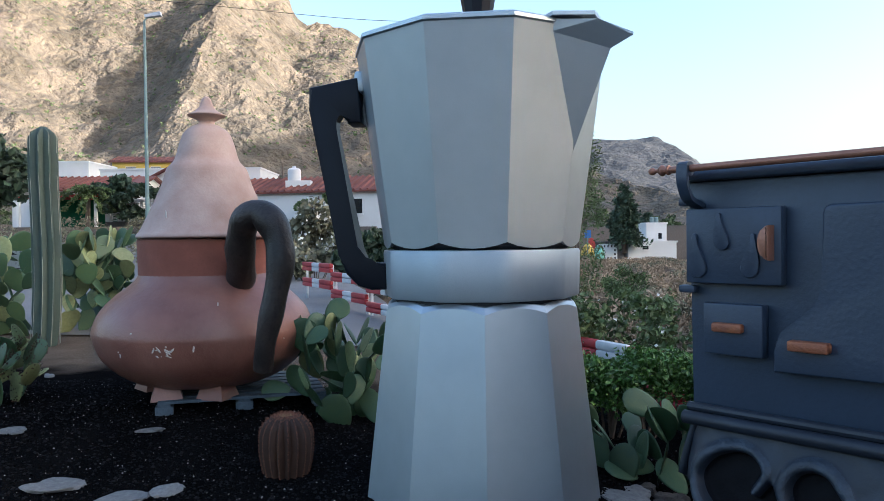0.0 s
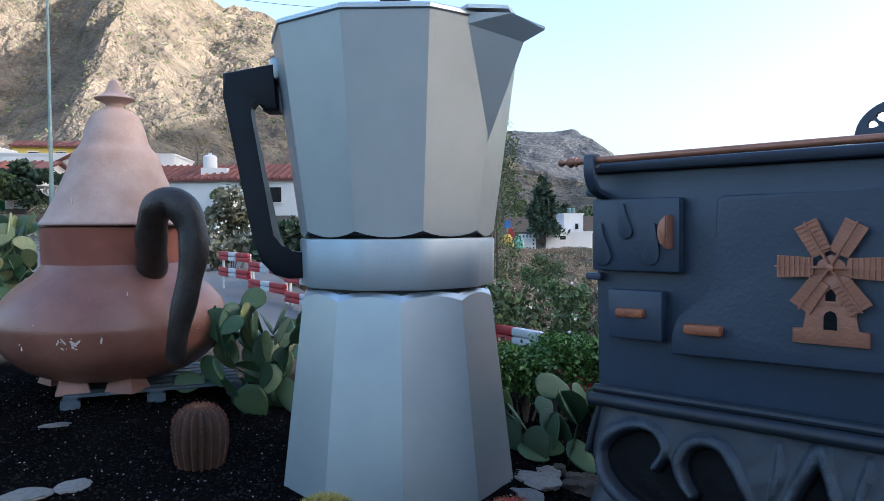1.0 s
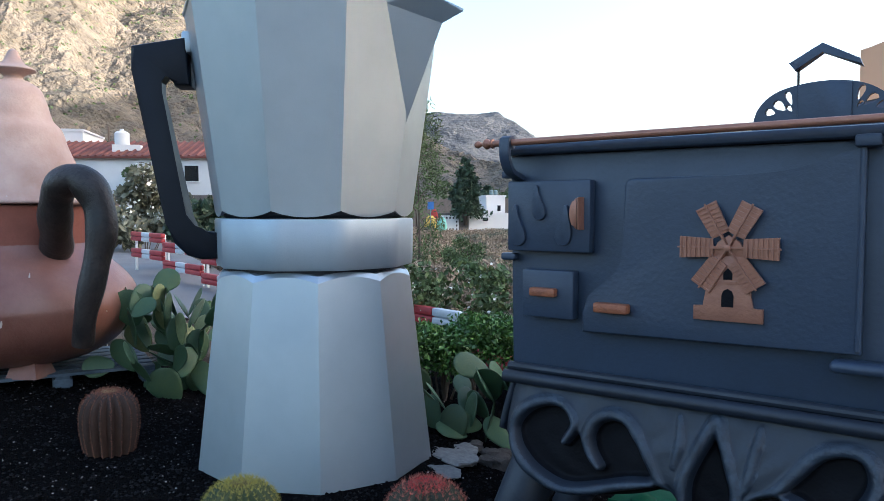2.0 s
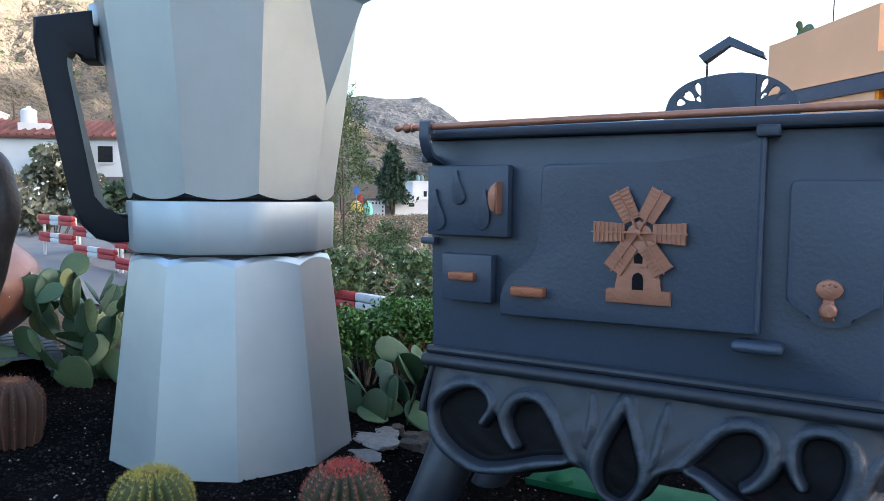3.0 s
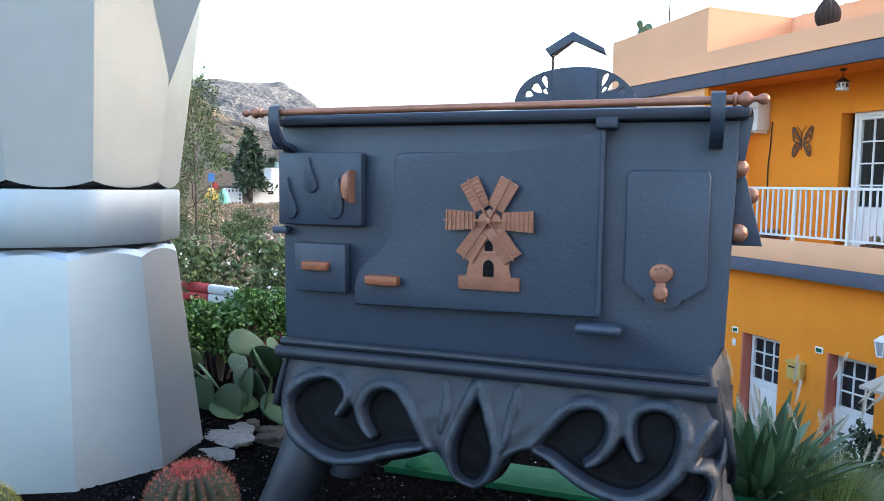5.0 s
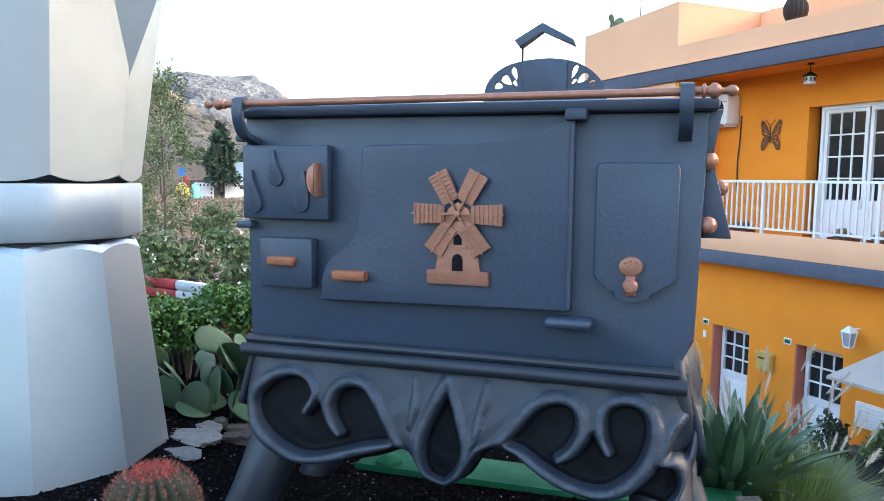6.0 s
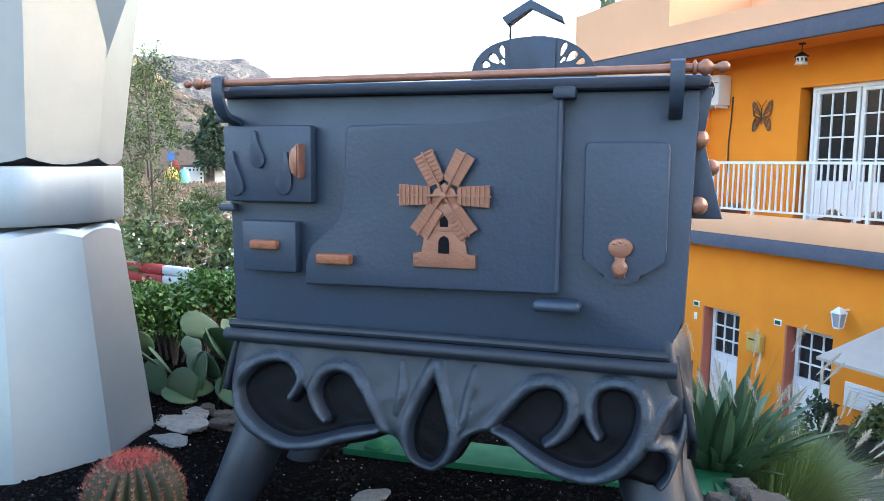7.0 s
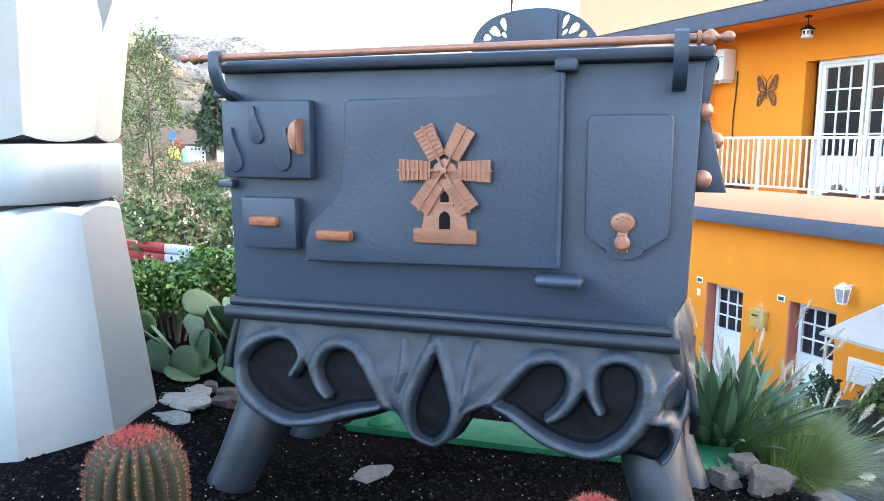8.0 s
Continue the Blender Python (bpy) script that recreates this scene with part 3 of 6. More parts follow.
    edge += [tuple(p)[:2] for p in smooth_line([(-0.482, 1.15, 0), (-0.455, 1.195, 0), (-0.40, 1.243, 0), (-0.345, 1.29, 0), (-0.31, 1.35, 0), (-0.299, 1.42, 0)], 4)]
    edge += [(-0.292, 1.695), (-0.286, 1.718), (-0.262, 1.730)]
    edge += [tuple(p)[:2] for p in smooth_line([(0.25, 1.734, 0), (0.378, 1.746, 0), (0.493, 1.774, 0), (0.575, 1.806, 0), (0.655, 1.826, 0)], 4)]
    edge += [(0.655, 1.034)]
    oven = part("oven_door", slab(edge, -0.066, 0.0, 0.010, segs=3), STOVE, stove, "wide oven door with an ogee outline")
    part("door_bead", tube([(0.646, -0.064, 1.05), (0.646, -0.064, 1.815)], 0.012, 10), STOVE, oven, "rounded bead along the hinge edge")
    part("hinge_block", box(0.615, 0.705, -0.09, 0.0, 1.825, 1.873, 0.012), STOVE, stove)
    part("door_peg", box(0.555, 0.750, -0.125, -0.005, 0.966, 1.012, 0.021, segs=4), STOVE, stove, "rounded ledge under the door")
    part("oven_handle", box(-0.422, -0.258, -0.11, -0.05, 1.118, 1.163, 0.009), RUST, oven, "worn copper-painted bar handle")
    # windmill plaque
    y0, y1 = -0.088, -0.064
    mill = part("windmill_plaque", slab([(0.03, 1.125), (0.308, 1.125), (0.308, 1.185), (0.268, 1.185), (0.235, 1.40), (0.105, 1.40), (0.072, 1.185), (0.03, 1.185)], y0, y1, 0.003), COPPER, oven, "copper-painted relief of a windmill")
    # the shade of both openings is laid on as near-black sheets
    part("plaque_door", slab([(0.146, 1.186), (0.194, 1.186), (0.194, 1.235), (0.187, 1.253), (0.17, 1.262), (0.153, 1.253), (0.146, 1.235)], y0 - 0.003, y0 + 0.001), STOVE_SHADE, mill)
    part("plaque_window", slab([(0.152, 1.30), (0.188, 1.30), (0.188, 1.33), (0.17, 1.348), (0.152, 1.33)], y0 - 0.003, y0 + 0.001), STOVE_SHADE, mill)
    part("plaque_ledge", box(0.130, 0.210, y0 - 0.006, y0, 1.282, 1.294), COPPER, mill)
    part("plaque_cap", slab([(0.10, 1.395), (0.24, 1.395), (0.215, 1.455), (0.17, 1.485), (0.125, 1.455)], y0, y1, 0.003), COPPER, mill)
    sail_bm = slab([(-0.004, 0.0), (0.004, 0.0), (0.006, 0.06), (0.038, 0.062), (0.046, 0.198), (-0.046, 0.198), (-0.038, 0.062), (-0.006, 0.06)], y0 - 0.012, y0 - 0.002)
    sail_me = mesh_of("sail", sail_bm, COPPER)
    slat_me = mesh_of("slat", box(-0.045, 0.045, y0 - 0.018, y0 - 0.011, -0.0035, 0.0035), COPPER)
    spar_me = mesh_of("spar", box(-0.003, 0.003, y0 - 0.021, y0 - 0.010, 0.0, 0.205), COPPER)
    for a in (28, -28, 90, -90, 146, -146):
        ob = new("sail", sail_me)
        ob.parent, ob.matrix_basis = mill, pose(0.170, 0, 1.432, 0, a, 0)
        for k in range(7):
            sl = new("slat", slat_me)
            sl.parent, sl.matrix_basis = ob, pose(0, 0, 0.075 + k * 0.0195) @ Matrix.Diagonal((0.86 + 0.02 * k, 1, 1, 1))
        sp = new("spar", spar_me)
        sp.parent = ob
    part("sail_hub", lathe([(0.014, 0), (0.014, 0.02), (0, 0.024)], 10, m=pose(0.17, y0 - 0.005, 1.432, 90)), COPPER, mill)
    # right-hand flap
    flap = [(0.745, 1.19), (0.745, 1.63), (0.752, 1.65), (0.772, 1.657), (1.045, 1.657), (1.066, 1.65), (1.074, 1.63), (1.074, 1.19)]
    flap += [tuple(p)[:2] for p in smooth_line([(1.07, 1.178, 0), (1.02, 1.165, 0), (0.985, 1.12, 0), (0.945, 1.095, 0), (0.905, 1.088, 0), (0.865, 1.095, 0), (0.825, 1.12, 0), (0.79, 1.165, 0), (0.75, 1.18, 0)], 3)]
    panel = part("flap_door", slab(flap, -0.046, 0.0, 0.009, segs=3), STOVE, stove, "shield-shaped flap with a curved lower edge")
    disc = [(0.048 * math.cos(a), 0.040 * math.sin(a)) for a in (2 * math.pi * k / 24 for k in range(24))]
    latch = part("latch", slab(disc, -0.072, -0.046, 0.008), COPPER, panel, "copper-painted key-shaped latch", at=pose(0.897, 0, 1.236))
    part("latch_stem", slab([(0.871, 1.21), (0.923, 1.21), (0.911, 1.185), (0.916, 1.14), (0.920, 1.115), (0.874, 1.115), (0.878, 1.14), (0.883, 1.185)], -0.064, -0.040, 0.006), COPPER, latch, at=pose(-0.897, 0, -1.236))
    part("latch_knob", lathe([(0.031, 0), (0.031, 0.026), (0.022, 0.036), (0, 0.038)], 20, m=pose(0, -0.058, -0.080, 90)), COPPER, latch)
    for x in (-0.022, 0.0, 0.022):
        part("rivet", ball(x, -0.073, 0.024 - abs(x) * 0.3, 0.006, u=8, v=5), COPPER, latch)
    # mouldings under the body
    part("moulding", tube(smooth_line([(-0.905, -0.035, 0.80), (0.1, -0.04, 0.805), (1.10, -0.035, 0.80)], 8), 0.022, 10), STOVE_CAST, stove, "rounded moulding")
    part("moulding", tube(smooth_line([(-0.915, -0.062, 0.752), (0.1, -0.067, 0.757), (1.135, -0.062, 0.752)], 8), 0.033, 12), STOVE_CAST, stove, "thick rounded moulding")
    # bellied apron with its wavy lower edge, scrolls modelled into it and hollows between them
    scrolls = [
        ([(-0.553, 0.494), (-0.508, 0.584), (-0.569, 0.655), (-0.669, 0.669), (-0.781, 0.62), (-0.845, 0.521), (-0.819, 0.421), (-0.727, 0.328), (-0.611, 0.275), (-0.51, 0.267), (-0.382, 0.304), (-0.243, 0.355), (-0.122, 0.385)], 0.038),
        ([(-0.373, 0.413), (-0.42, 0.468), (-0.443, 0.544), (-0.409, 0.619), (-0.333, 0.655), (-0.252, 0.639), (-0.186, 0.568), (-0.134, 0.484), (-0.082, 0.399), (-0.004, 0.331)], 0.038),
        ([(-0.02, 0.69), (-0.008, 0.585), (-0.029, 0.482)], 0.034),
        ([(0.132, 0.235), (0.048, 0.262), (0.012, 0.35), (0.020, 0.461), (0.075, 0.593), (0.132, 0.70), (0.176, 0.602), (0.213, 0.494), (0.236, 0.397), (0.202, 0.295), (0.135, 0.235)], 0.036),
        ([(0.311, 0.694), (0.293, 0.576), (0.263, 0.437)], 0.034),
        ([(0.287, 0.415), (0.372, 0.461), (0.443, 0.542), (0.524, 0.634), (0.616, 0.667), (0.696, 0.65), (0.731, 0.583), (0.722, 0.511), (0.678, 0.447), (0.633, 0.417)], 0.038),
        ([(0.836, 0.465), (0.806, 0.52), (0.798, 0.602), (0.829, 0.663), (0.905, 0.687), (0.981, 0.666), (1.02, 0.601), (1.019, 0.509), (0.98, 0.411), (0.906, 0.331), (0.83, 0.29), (0.74, 0.288), (0.635, 0.323), (0.541, 0.375), (0.469, 0.423), (0.408, 0.44)], 0.038),
        ([(1.043, 0.453), (1.061, 0.525), (1.10, 0.597), (1.15, 0.636), (1.188, 0.618), (1.188, 0.539), (1.169, 0.457)], 0.034),
        ([(1.043, 0.453), (1.106, 0.449), (1.145, 0.396), (1.143, 0.326), (1.093, 0.275)], 0.034)]
    low = smooth_line([(-0.93, 0.40, 0), (-0.87, 0.27, 0), (-0.75, 0.225, 0), (-0.614, 0.205, 0), (-0.50, 0.205, 0), (-0.384, 0.230, 0), (-0.245, 0.269, 0), (-0.136, 0.315, 0), (-0.056, 0.345, 0), (0.0, 0.295, 0), (0.048, 0.225, 0), (0.132, 0.195, 0),
                       (0.214, 0.245, 0), (0.276, 0.341, 0), (0.345, 0.395, 0), (0.421, 0.385, 0), (0.506, 0.325, 0), (0.625, 0.255, 0), (0.764, 0.225, 0), (0.887, 0.240, 0), (0.98, 0.245, 0), (1.063, 0.225, 0), (1.115, 0.245, 0), (1.16, 0.36, 0), (1.20, 0.44, 0)], 10)
    low_x, low_z = [p.x for p in low], [p.y for p in low]
    cols, steps = 420, 120
    gx = np.linspace(-0.93, 1.20, cols)[:, None] * np.ones((1, steps))
    edge_z = np.interp(gx[:, 0], low_x, low_z)[:, None]
    gz = 0.76 + (edge_z - 0.76) * np.linspace(0, 1, steps)[None, :]
    belly = -0.05 - 0.10 * np.sin(np.clip((0.74 - gz) / 0.5, 0, 1.15) * math.pi * 0.62)
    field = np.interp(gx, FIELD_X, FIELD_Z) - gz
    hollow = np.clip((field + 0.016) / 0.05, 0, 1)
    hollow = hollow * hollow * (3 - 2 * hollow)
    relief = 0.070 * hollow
    for pts, r in scrolls:
        line = [(p.x, p.y) for p in smooth_line([(x, z, 0) for x, z in pts], 6)]
        n = len(line) - 1
        short = len(pts) == 3
        for k in range(n):
            (x0, z0), (x1, z1) = line[k], line[k + 1]
            dx, dz = x1 - x0, z1 - z0
            t = np.clip(((gx - x0) * dx + (gz - z0) * dz) / (dx * dx + dz * dz + 1e-9), 0, 1)
            d = np.hypot(gx - x0 - t * dx, gz - z0 - t * dz)
            u = (k + t) / n
            swell = r * (0.62 + 0.62 * np.sin(math.pi * np.clip(u, 0.02, 0.98)) ** 0.5)
            dome = np.sqrt(np.clip(1 - (d / swell) ** 2, 0, 1))
            crest = (0.020 if short else 0.022) * (0.5 + 0.5 * np.sin(math.pi * np.clip(u, 0.05, 0.95)))
            top = 0.022 - (crest + 0.022) * dome
            relief = np.where(d < swell, np.minimum(relief, top + (0.055 * (d / swell) ** 3)), relief)
    # shallow hand-modelled unevenness
    relief = relief + 0.004 * np.sin(gx * 31 + 2 * np.sin(gz * 17)) * np.sin(gz * 27 + 1.3 * np.sin(gx * 9))
    for _ in range(7):
        soft = relief.copy()
        soft[1:-1, 1:-1] = (4 * relief[1:-1, 1:-1] + relief[:-2, 1:-1] + relief[2:, 1:-1] + relief[1:-1, :-2] + relief[1:-1, 2:]) / 8
        relief = soft
    corner = 0.10 * np.clip((np.abs(gx - 0.125) - 0.90) / 0.14, 0, 2) ** 2
    gy = belly + corner + relief + 0.10 * np.clip((edge_z + 0.07 - gz) / 0.07, 0, 1) ** 2
    # slide the grid onto the rims of the hollows, so that the painted-in shade starts along a clean line
    rim = 0.040
    di, dk = np.gradient(relief)
    size = di * di + dk * dk + 1e-9
    mi, mk = (rim - relief) * di / size, (rim - relief) * dk / size
    snapped = (np.abs(mi) < 0.62) & (np.abs(mk) < 0.62)
    snapped[0, :] = snapped[-1, :] = snapped[:, 0] = snapped[:, -1] = False
    gx = gx + np.where(snapped, mi, 0) * (2.13 / (cols - 1))
    gz = gz + np.where(snapped, mk, 0) * (edge_z - 0.76) / (steps - 1)
    gy = gy + np.where(snapped, rim - relief, 0)
    bm = bmesh.new()
    rows = []
    for c in range(cols):
        col = [bm.verts.new((float(gx[c, k]), float(gy[c, k]), float(gz[c, k]))) for k in range(steps)]
        x, y, z = col[-1].co
        col.append(bm.verts.new((x, y + 0.03, z - 0.012)))
        col.append(bm.verts.new((x, max(y + 0.09, 0.02), z + 0.005)))
        col.append(bm.verts.new((x, 0.10, 0.70)))
        rows.append(col)
    # underside and hollows get the near-black copy: shade put into their colour
    for c, (a, b) in enumerate(zip(rows, rows[1:])):
        for i in range(len(a) - 1):
            if i >= steps - 1:
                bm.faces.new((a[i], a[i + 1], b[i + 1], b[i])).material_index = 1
                continue
            q = [(c, i), (c, i + 1), (c + 1, i + 1), (c + 1, i)]
            v = [a[i], a[i + 1], b[i + 1], b[i]]
            halves = ((0, 1, 2), (0, 2, 3)) if snapped[q[0]] and snapped[q[2]] else ((0, 1, 3), (1, 2, 3))
            for tri in halves:
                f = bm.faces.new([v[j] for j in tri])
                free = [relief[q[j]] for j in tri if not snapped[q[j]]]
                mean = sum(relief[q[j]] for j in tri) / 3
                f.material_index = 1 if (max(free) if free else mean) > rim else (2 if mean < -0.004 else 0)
    part("apron", bm, [STOVE_CAST, STOVE_SHADE, STOVE_BRUSHED], stove, "bellied apron with modelled scrolls and hollows darkened for shade", 60)
    for x, flip in ((-0.90, -1), (1.145, 1)):
        bm = bmesh.new()
        rows = []
        for i in range(17):
            y = 0.05 + i * (D - 0.1) / 16
            bottom = 0.36 + 0.10 * math.cos(i / 16 * 4 * math.pi)
            rows.append([bm.verts.new((x + flip * (-front_y(z) - 0.05) * 0.9, y - 0.06, z)) for z in (0.80 + (bottom - 0.80) * k / 8 for k in range(9))])
        for a, b in zip(rows, rows[1:]):
            for i in range(8):
                bm.faces.new((a[i], a[i + 1], b[i + 1], b[i]))
        ob = part("side_apron", bm, STOVE_CAST, stove, "", 60)
        ob.modifiers.new("thick", "SOLIDIFY").thickness = 0.03
    for x, rx, ry, zc, rz in ((1.09, 0.105, 0.22, 0.60, 0.36), (-0.845, 0.075, 0.14, 0.50, 0.30)):
        knee = ball(x, 0.16, zc, rx, ry, rz, u=40, v=24)
        for v in knee.verts:
            a = math.atan2(v.co.y - 0.16, v.co.x - x)
            v.co += Vector((math.cos(a), math.sin(a), 0)) * 0.014 * math.sin(11 * a + v.co.z * 14) * math.sqrt(max(0.0, 1 - ((v.co.z - zc) / rz) ** 2))
        part("corner_knee", knee, STOVE_CAST, stove, "swelling fluted corner", 80)
    # legs
    for x, y, s in ((-0.80, 0.16, -1), (1.03, 0.16, 1), (-0.80, D - 0.1, -1), (1.03, D - 0.1, 1)):
        line = smooth_line([(x, y + 0.05, 0.55), (x, y + 0.0, 0.36), (x + 0.04 * s, y - 0.12, 0.16), (x + 0.13 * s, y - 0.20, -0.08), (x + 0.24 * s, y - 0.28, -0.30)], 5)
        part("leg", tube(line, lambda t: 0.165 - 0.07 * t, 14), STOVE_CAST, stove, "curved tapering leg", 60)
    # the side door that hangs out at the end, and its round studs
    part("side_flap", slab([(1.16, 1.66), (1.205, 1.655), (1.285, 1.35), (1.16, 1.35)], 0.10, 0.95, 0.008), STOVE, stove, "sloping flap hung on the end")
    part("end_bracket", slab([(1.16, 1.87), (1.225, 1.87), (1.20, 1.70), (1.16, 1.67)], 0.03, 0.09, 0.008), STOVE, stove, "flaring end bracket")
    for y, z, x in ((0.05, 1.668, 1.180), (0.45, 1.555, 1.250), (0.05, 1.405, 1.187)):
        part("stud", ball(x, y, z, 0.038), COPPER, stove, "round copper-painted stud")
    # raised crest at the back of the top, with its cut petals
    outline = [tuple(p)[:2] for p in smooth_line([(0.045, 1.88, 0), (0.056, 2.045, 0), (0.095, 2.128, 0), (0.170, 2.182, 0), (0.275, 2.209, 0), (0.375, 2.217, 0), (0.455, 2.213, 0), (0.545, 2.192, 0), (0.62, 2.150, 0), (0.675, 2.095, 0), (0.70, 2.04, 0), (0.71, 1.88, 0)], 4)]
    holes = []
    for s in (-1, 1):
        for du, z, lean, L, fat in ((0.157, 2.146, 20, 0.075, 0.014), (0.200, 2.110, 50, 0.072, 0.020), (0.244, 2.082, 74, 0.050, 0.018), (0.154, 2.094, 40, 0.040, 0.010)):
            hole = []
            for k in range(10):
                t = 2 * math.pi * k / 10
                px, pz = fat * math.sin(t) * (1.0 - 0.5 * math.cos(t - math.pi)), L * 0.5 * math.cos(t)
                c, q = math.cos(radians(s * lean)), math.sin(radians(s * lean))
                hole.append((0.378 + s * du + px * c + pz * q, z - px * q + pz * c))
            holes.append(hole)
    bm = bmesh.new()
    edges = []
    for loop in [outline] + holes:
        vs = [bm.verts.new((p[0], 0.78, p[1])) for p in loop]
        edges += [bm.edges.new((vs[i], vs[(i + 1) % len(vs)])) for i in range(len(vs))]
    bmesh.ops.triangle_fill(bm, use_beauty=True, edges=edges)
    ext = bmesh.ops.extrude_face_region(bm, geom=list(bm.faces))
    bmesh.ops.translate(bm, vec=(0, 0.035, 0), verts=[v for v in ext["geom"] if isinstance(v, bmesh.types.BMVert)])
    part("crest", bm, STOVE, stove, "arched crest plate with cut petals")
    part("crest_panel", slab([(0.262, 1.90), (0.262, 2.198), (0.32, 2.209), (0.378, 2.213), (0.44, 2.210), (0.500, 2.196), (0.500, 1.90)], 0.768, 0.781, 0.004), STOVE, stove, "raised middle panel of the crest")
    # cowl: bent plate on two thin rods over the flue
    cowl = part("cowl", slab([(0.217, 2.316), (0.365, 2.400), (0.528, 2.308), (0.540, 2.274), (0.367, 2.358), (0.248, 2.276)], 0.77, 0.84, 0.004), STOVE, stove, "bent sheet cowl over the flue")
    part("cowl_rod", tube([(0.258, 0.80, 1.90), (0.258, 0.80, 2.288)], 0.006, 6), IRON, cowl)


build_stove()
green = thing("green_board", STOVE_AT, "green-painted flat board lying under the stove", "board")
part("board", box(-0.80, 1.50, 1.01, 1.36, -0.27, -0.215, 0.006), GREENPAINT, green)
part("rim", box(-0.80, 1.50, 0.99, 1.01, -0.27, -0.205, 0.004), GREENPAINT, green)
part("boss", lathe([(0.09, -0.22), (0.08, -0.19), (0.03, -0.16), (0, -0.155)], 20), GREENPAINT, green, "low conical boss", at=pose(-0.60, 1.08, 0))

# ---------- the giant clay pot ----------
TAG = (-2.10, 6.5)


def build_clay_pot():
    base = 0.35
    pot = thing("clay_pot_sculpture", pose(*TAG, 0), "giant terracotta cooking pot with tall pointed lid and sooty handle", "sculpture")
    prof = [(0.30, base + 0.01), (0.52, base + 0.04), (0.70, 0.475), (0.855, 0.62), (0.925, 0.79), (0.925, 0.88), (0.87, 1.01), (0.75, 1.14), (0.63, 1.23), (0.56, 1.31), (0.545, 1.42), (0.555, 1.60), (0.56, 1.625), (0.5, 1.63)]
    line = [tuple(p)[:2] for p in smooth_line([(r, z, 0) for r, z in prof], 4)]
    bowl = part("bowl", lathe(line, 72), CLAY, pot, "round-bellied terracotta bowl", 60)
    prof = [(0.56, 1.632), (0.595, 1.64), (0.595, 1.665), (0.555, 1.72), (0.47, 1.90), (0.385, 2.10), (0.34, 2.24), (0.275, 2.32), (0.235, 2.46), (0.195, 2.56), (0.13, 2.615), (0.075, 2.64), (0.072, 2.665), (0.11, 2.69), (0.16, 2.71), (0.158, 2.726), (0.100, 2.755), (0.064, 2.795), (0.048, 2.835), (0.033, 2.868), (0.013, 2.884), (0, 2.886)]
    line = [tuple(p)[:2] for p in smooth_line([(r, z, 0) for r, z in prof], 4)]
    part("lid", lathe([(max(r, 0), z) for r, z in line], 64), CLAY_PALE, pot, "tall dusty terracotta lid with a knob", 60, at=pose(0.03, 0, 0))
    part("neck_band", lathe([(0.556, 1.30), (0.558, 1.44), (0.562, 1.615)], 64), CLAY_RED, bowl, "redder neck band", 60)
    hl = smooth_line([(0.42, -0.38, 1.28), (0.46, -0.52, 1.40), (0.49, -0.64, 1.58), (0.56, -0.74, 1.76), (0.70, -0.80, 1.81), (0.82, -0.84, 1.68), (0.86, -0.87, 1.44), (0.81, -0.88, 1.15), (0.74, -0.87, 0.85), (0.70, -0.82, 0.60)], 6)
    part("handle", tube(hl, lambda t: (0.118 if t < 0.55 else 0.118 - 0.045 * (t - 0.55) / 0.45) * (1 + 0.05 * math.sin(t * 40)), 18), SOOT, pot, "thick looped handle blackened by soot", 60)
    for a in (-115, -62, 70, 180):
        c, s = math.cos(radians(a)), math.sin(radians(a))
        bm = lathe([(0.18, 0.300), (0.165, 0.335), (0.13, 0.42), (0.05, 0.50)], 4, m=pose(0.47 * c, 0.47 * s, 0, 0, 0, a))
        part("foot", bm, CLAY, pot, "stubby clay foot", 30)
    rng = random.Random(4)
    # chipped lime flecks lying on the belly
    for k in range(22):
        a, z = radians(rng.uniform(-165, -15)), rng.choice([rng.uniform(0.62, 1.1), rng.uniform(0.72, 0.82), rng.uniform(1.65, 2.0)])
        if k < 12:
            a, z = radians(-92 + rng.uniform(-4, 4)), 0.77 + rng.uniform(-0.05, 0.05)
        body = [(0.70, 0.45), (0.855, 0.62), (0.925, 0.79), (0.925, 0.88), (0.87, 1.01), (0.75, 1.14), (0.60, 1.28), (0.59, 1.64), (0.555, 1.72), (0.47, 1.90), (0.385, 2.10)]
        r = float(np.interp(z, [q[1] for q in body], [q[0] for q in body])) + 0.004
        out = [(rng.uniform(0.4, 1) * 0.018 * math.cos(t) * (2 if k % 3 else 0.5), rng.uniform(0.4, 1) * 0.009 * math.sin(t)) for t in (2 * math.pi * i / 7 for i in range(7))]
        part("chip", slab(out, -0.004, 0.004), LIME, bowl, at=pose(r * math.cos(a), r * math.sin(a), z, rng.uniform(-20, 20), rng.uniform(0, 180), math.degrees(a) + 90))


build_clay_pot()


def build_pallet():
    z = ground_z(-2.0, 6.3)
    p = thing("pallet", pose(-1.82, 6.62, z - 0.042, 0, 0, 17), "weathered blue-grey wooden pallet under the clay pot", "pallet")
    for i in range(7):
        x = -0.50 + i * 0.166
        part("deck_board", box(-0.68, 0.68, x - 0.06, x + 0.06, 0.105, 0.13, 0.004), PALLET, p)
    for x in (-0.63, 0, 0.63):
        part("bearer", box(x - 0.05, x + 0.05, -0.56, 0.56, 0.085, 0.105), PALLET, p)
        part("runner", box(x - 0.05, x + 0.05, -0.56, 0.56, 0.0, 0.02), PALLET, p)
        for y in (-0.5, 0, 0.5):
            part("block", box(x - 0.07, x + 0.07, y - 0.06, y + 0.06, 0.02, 0.085, 0.004), PALLET, p)


build_pallet()

# ---------- cacti and stones in the bed ----------
PAD_MESH = []
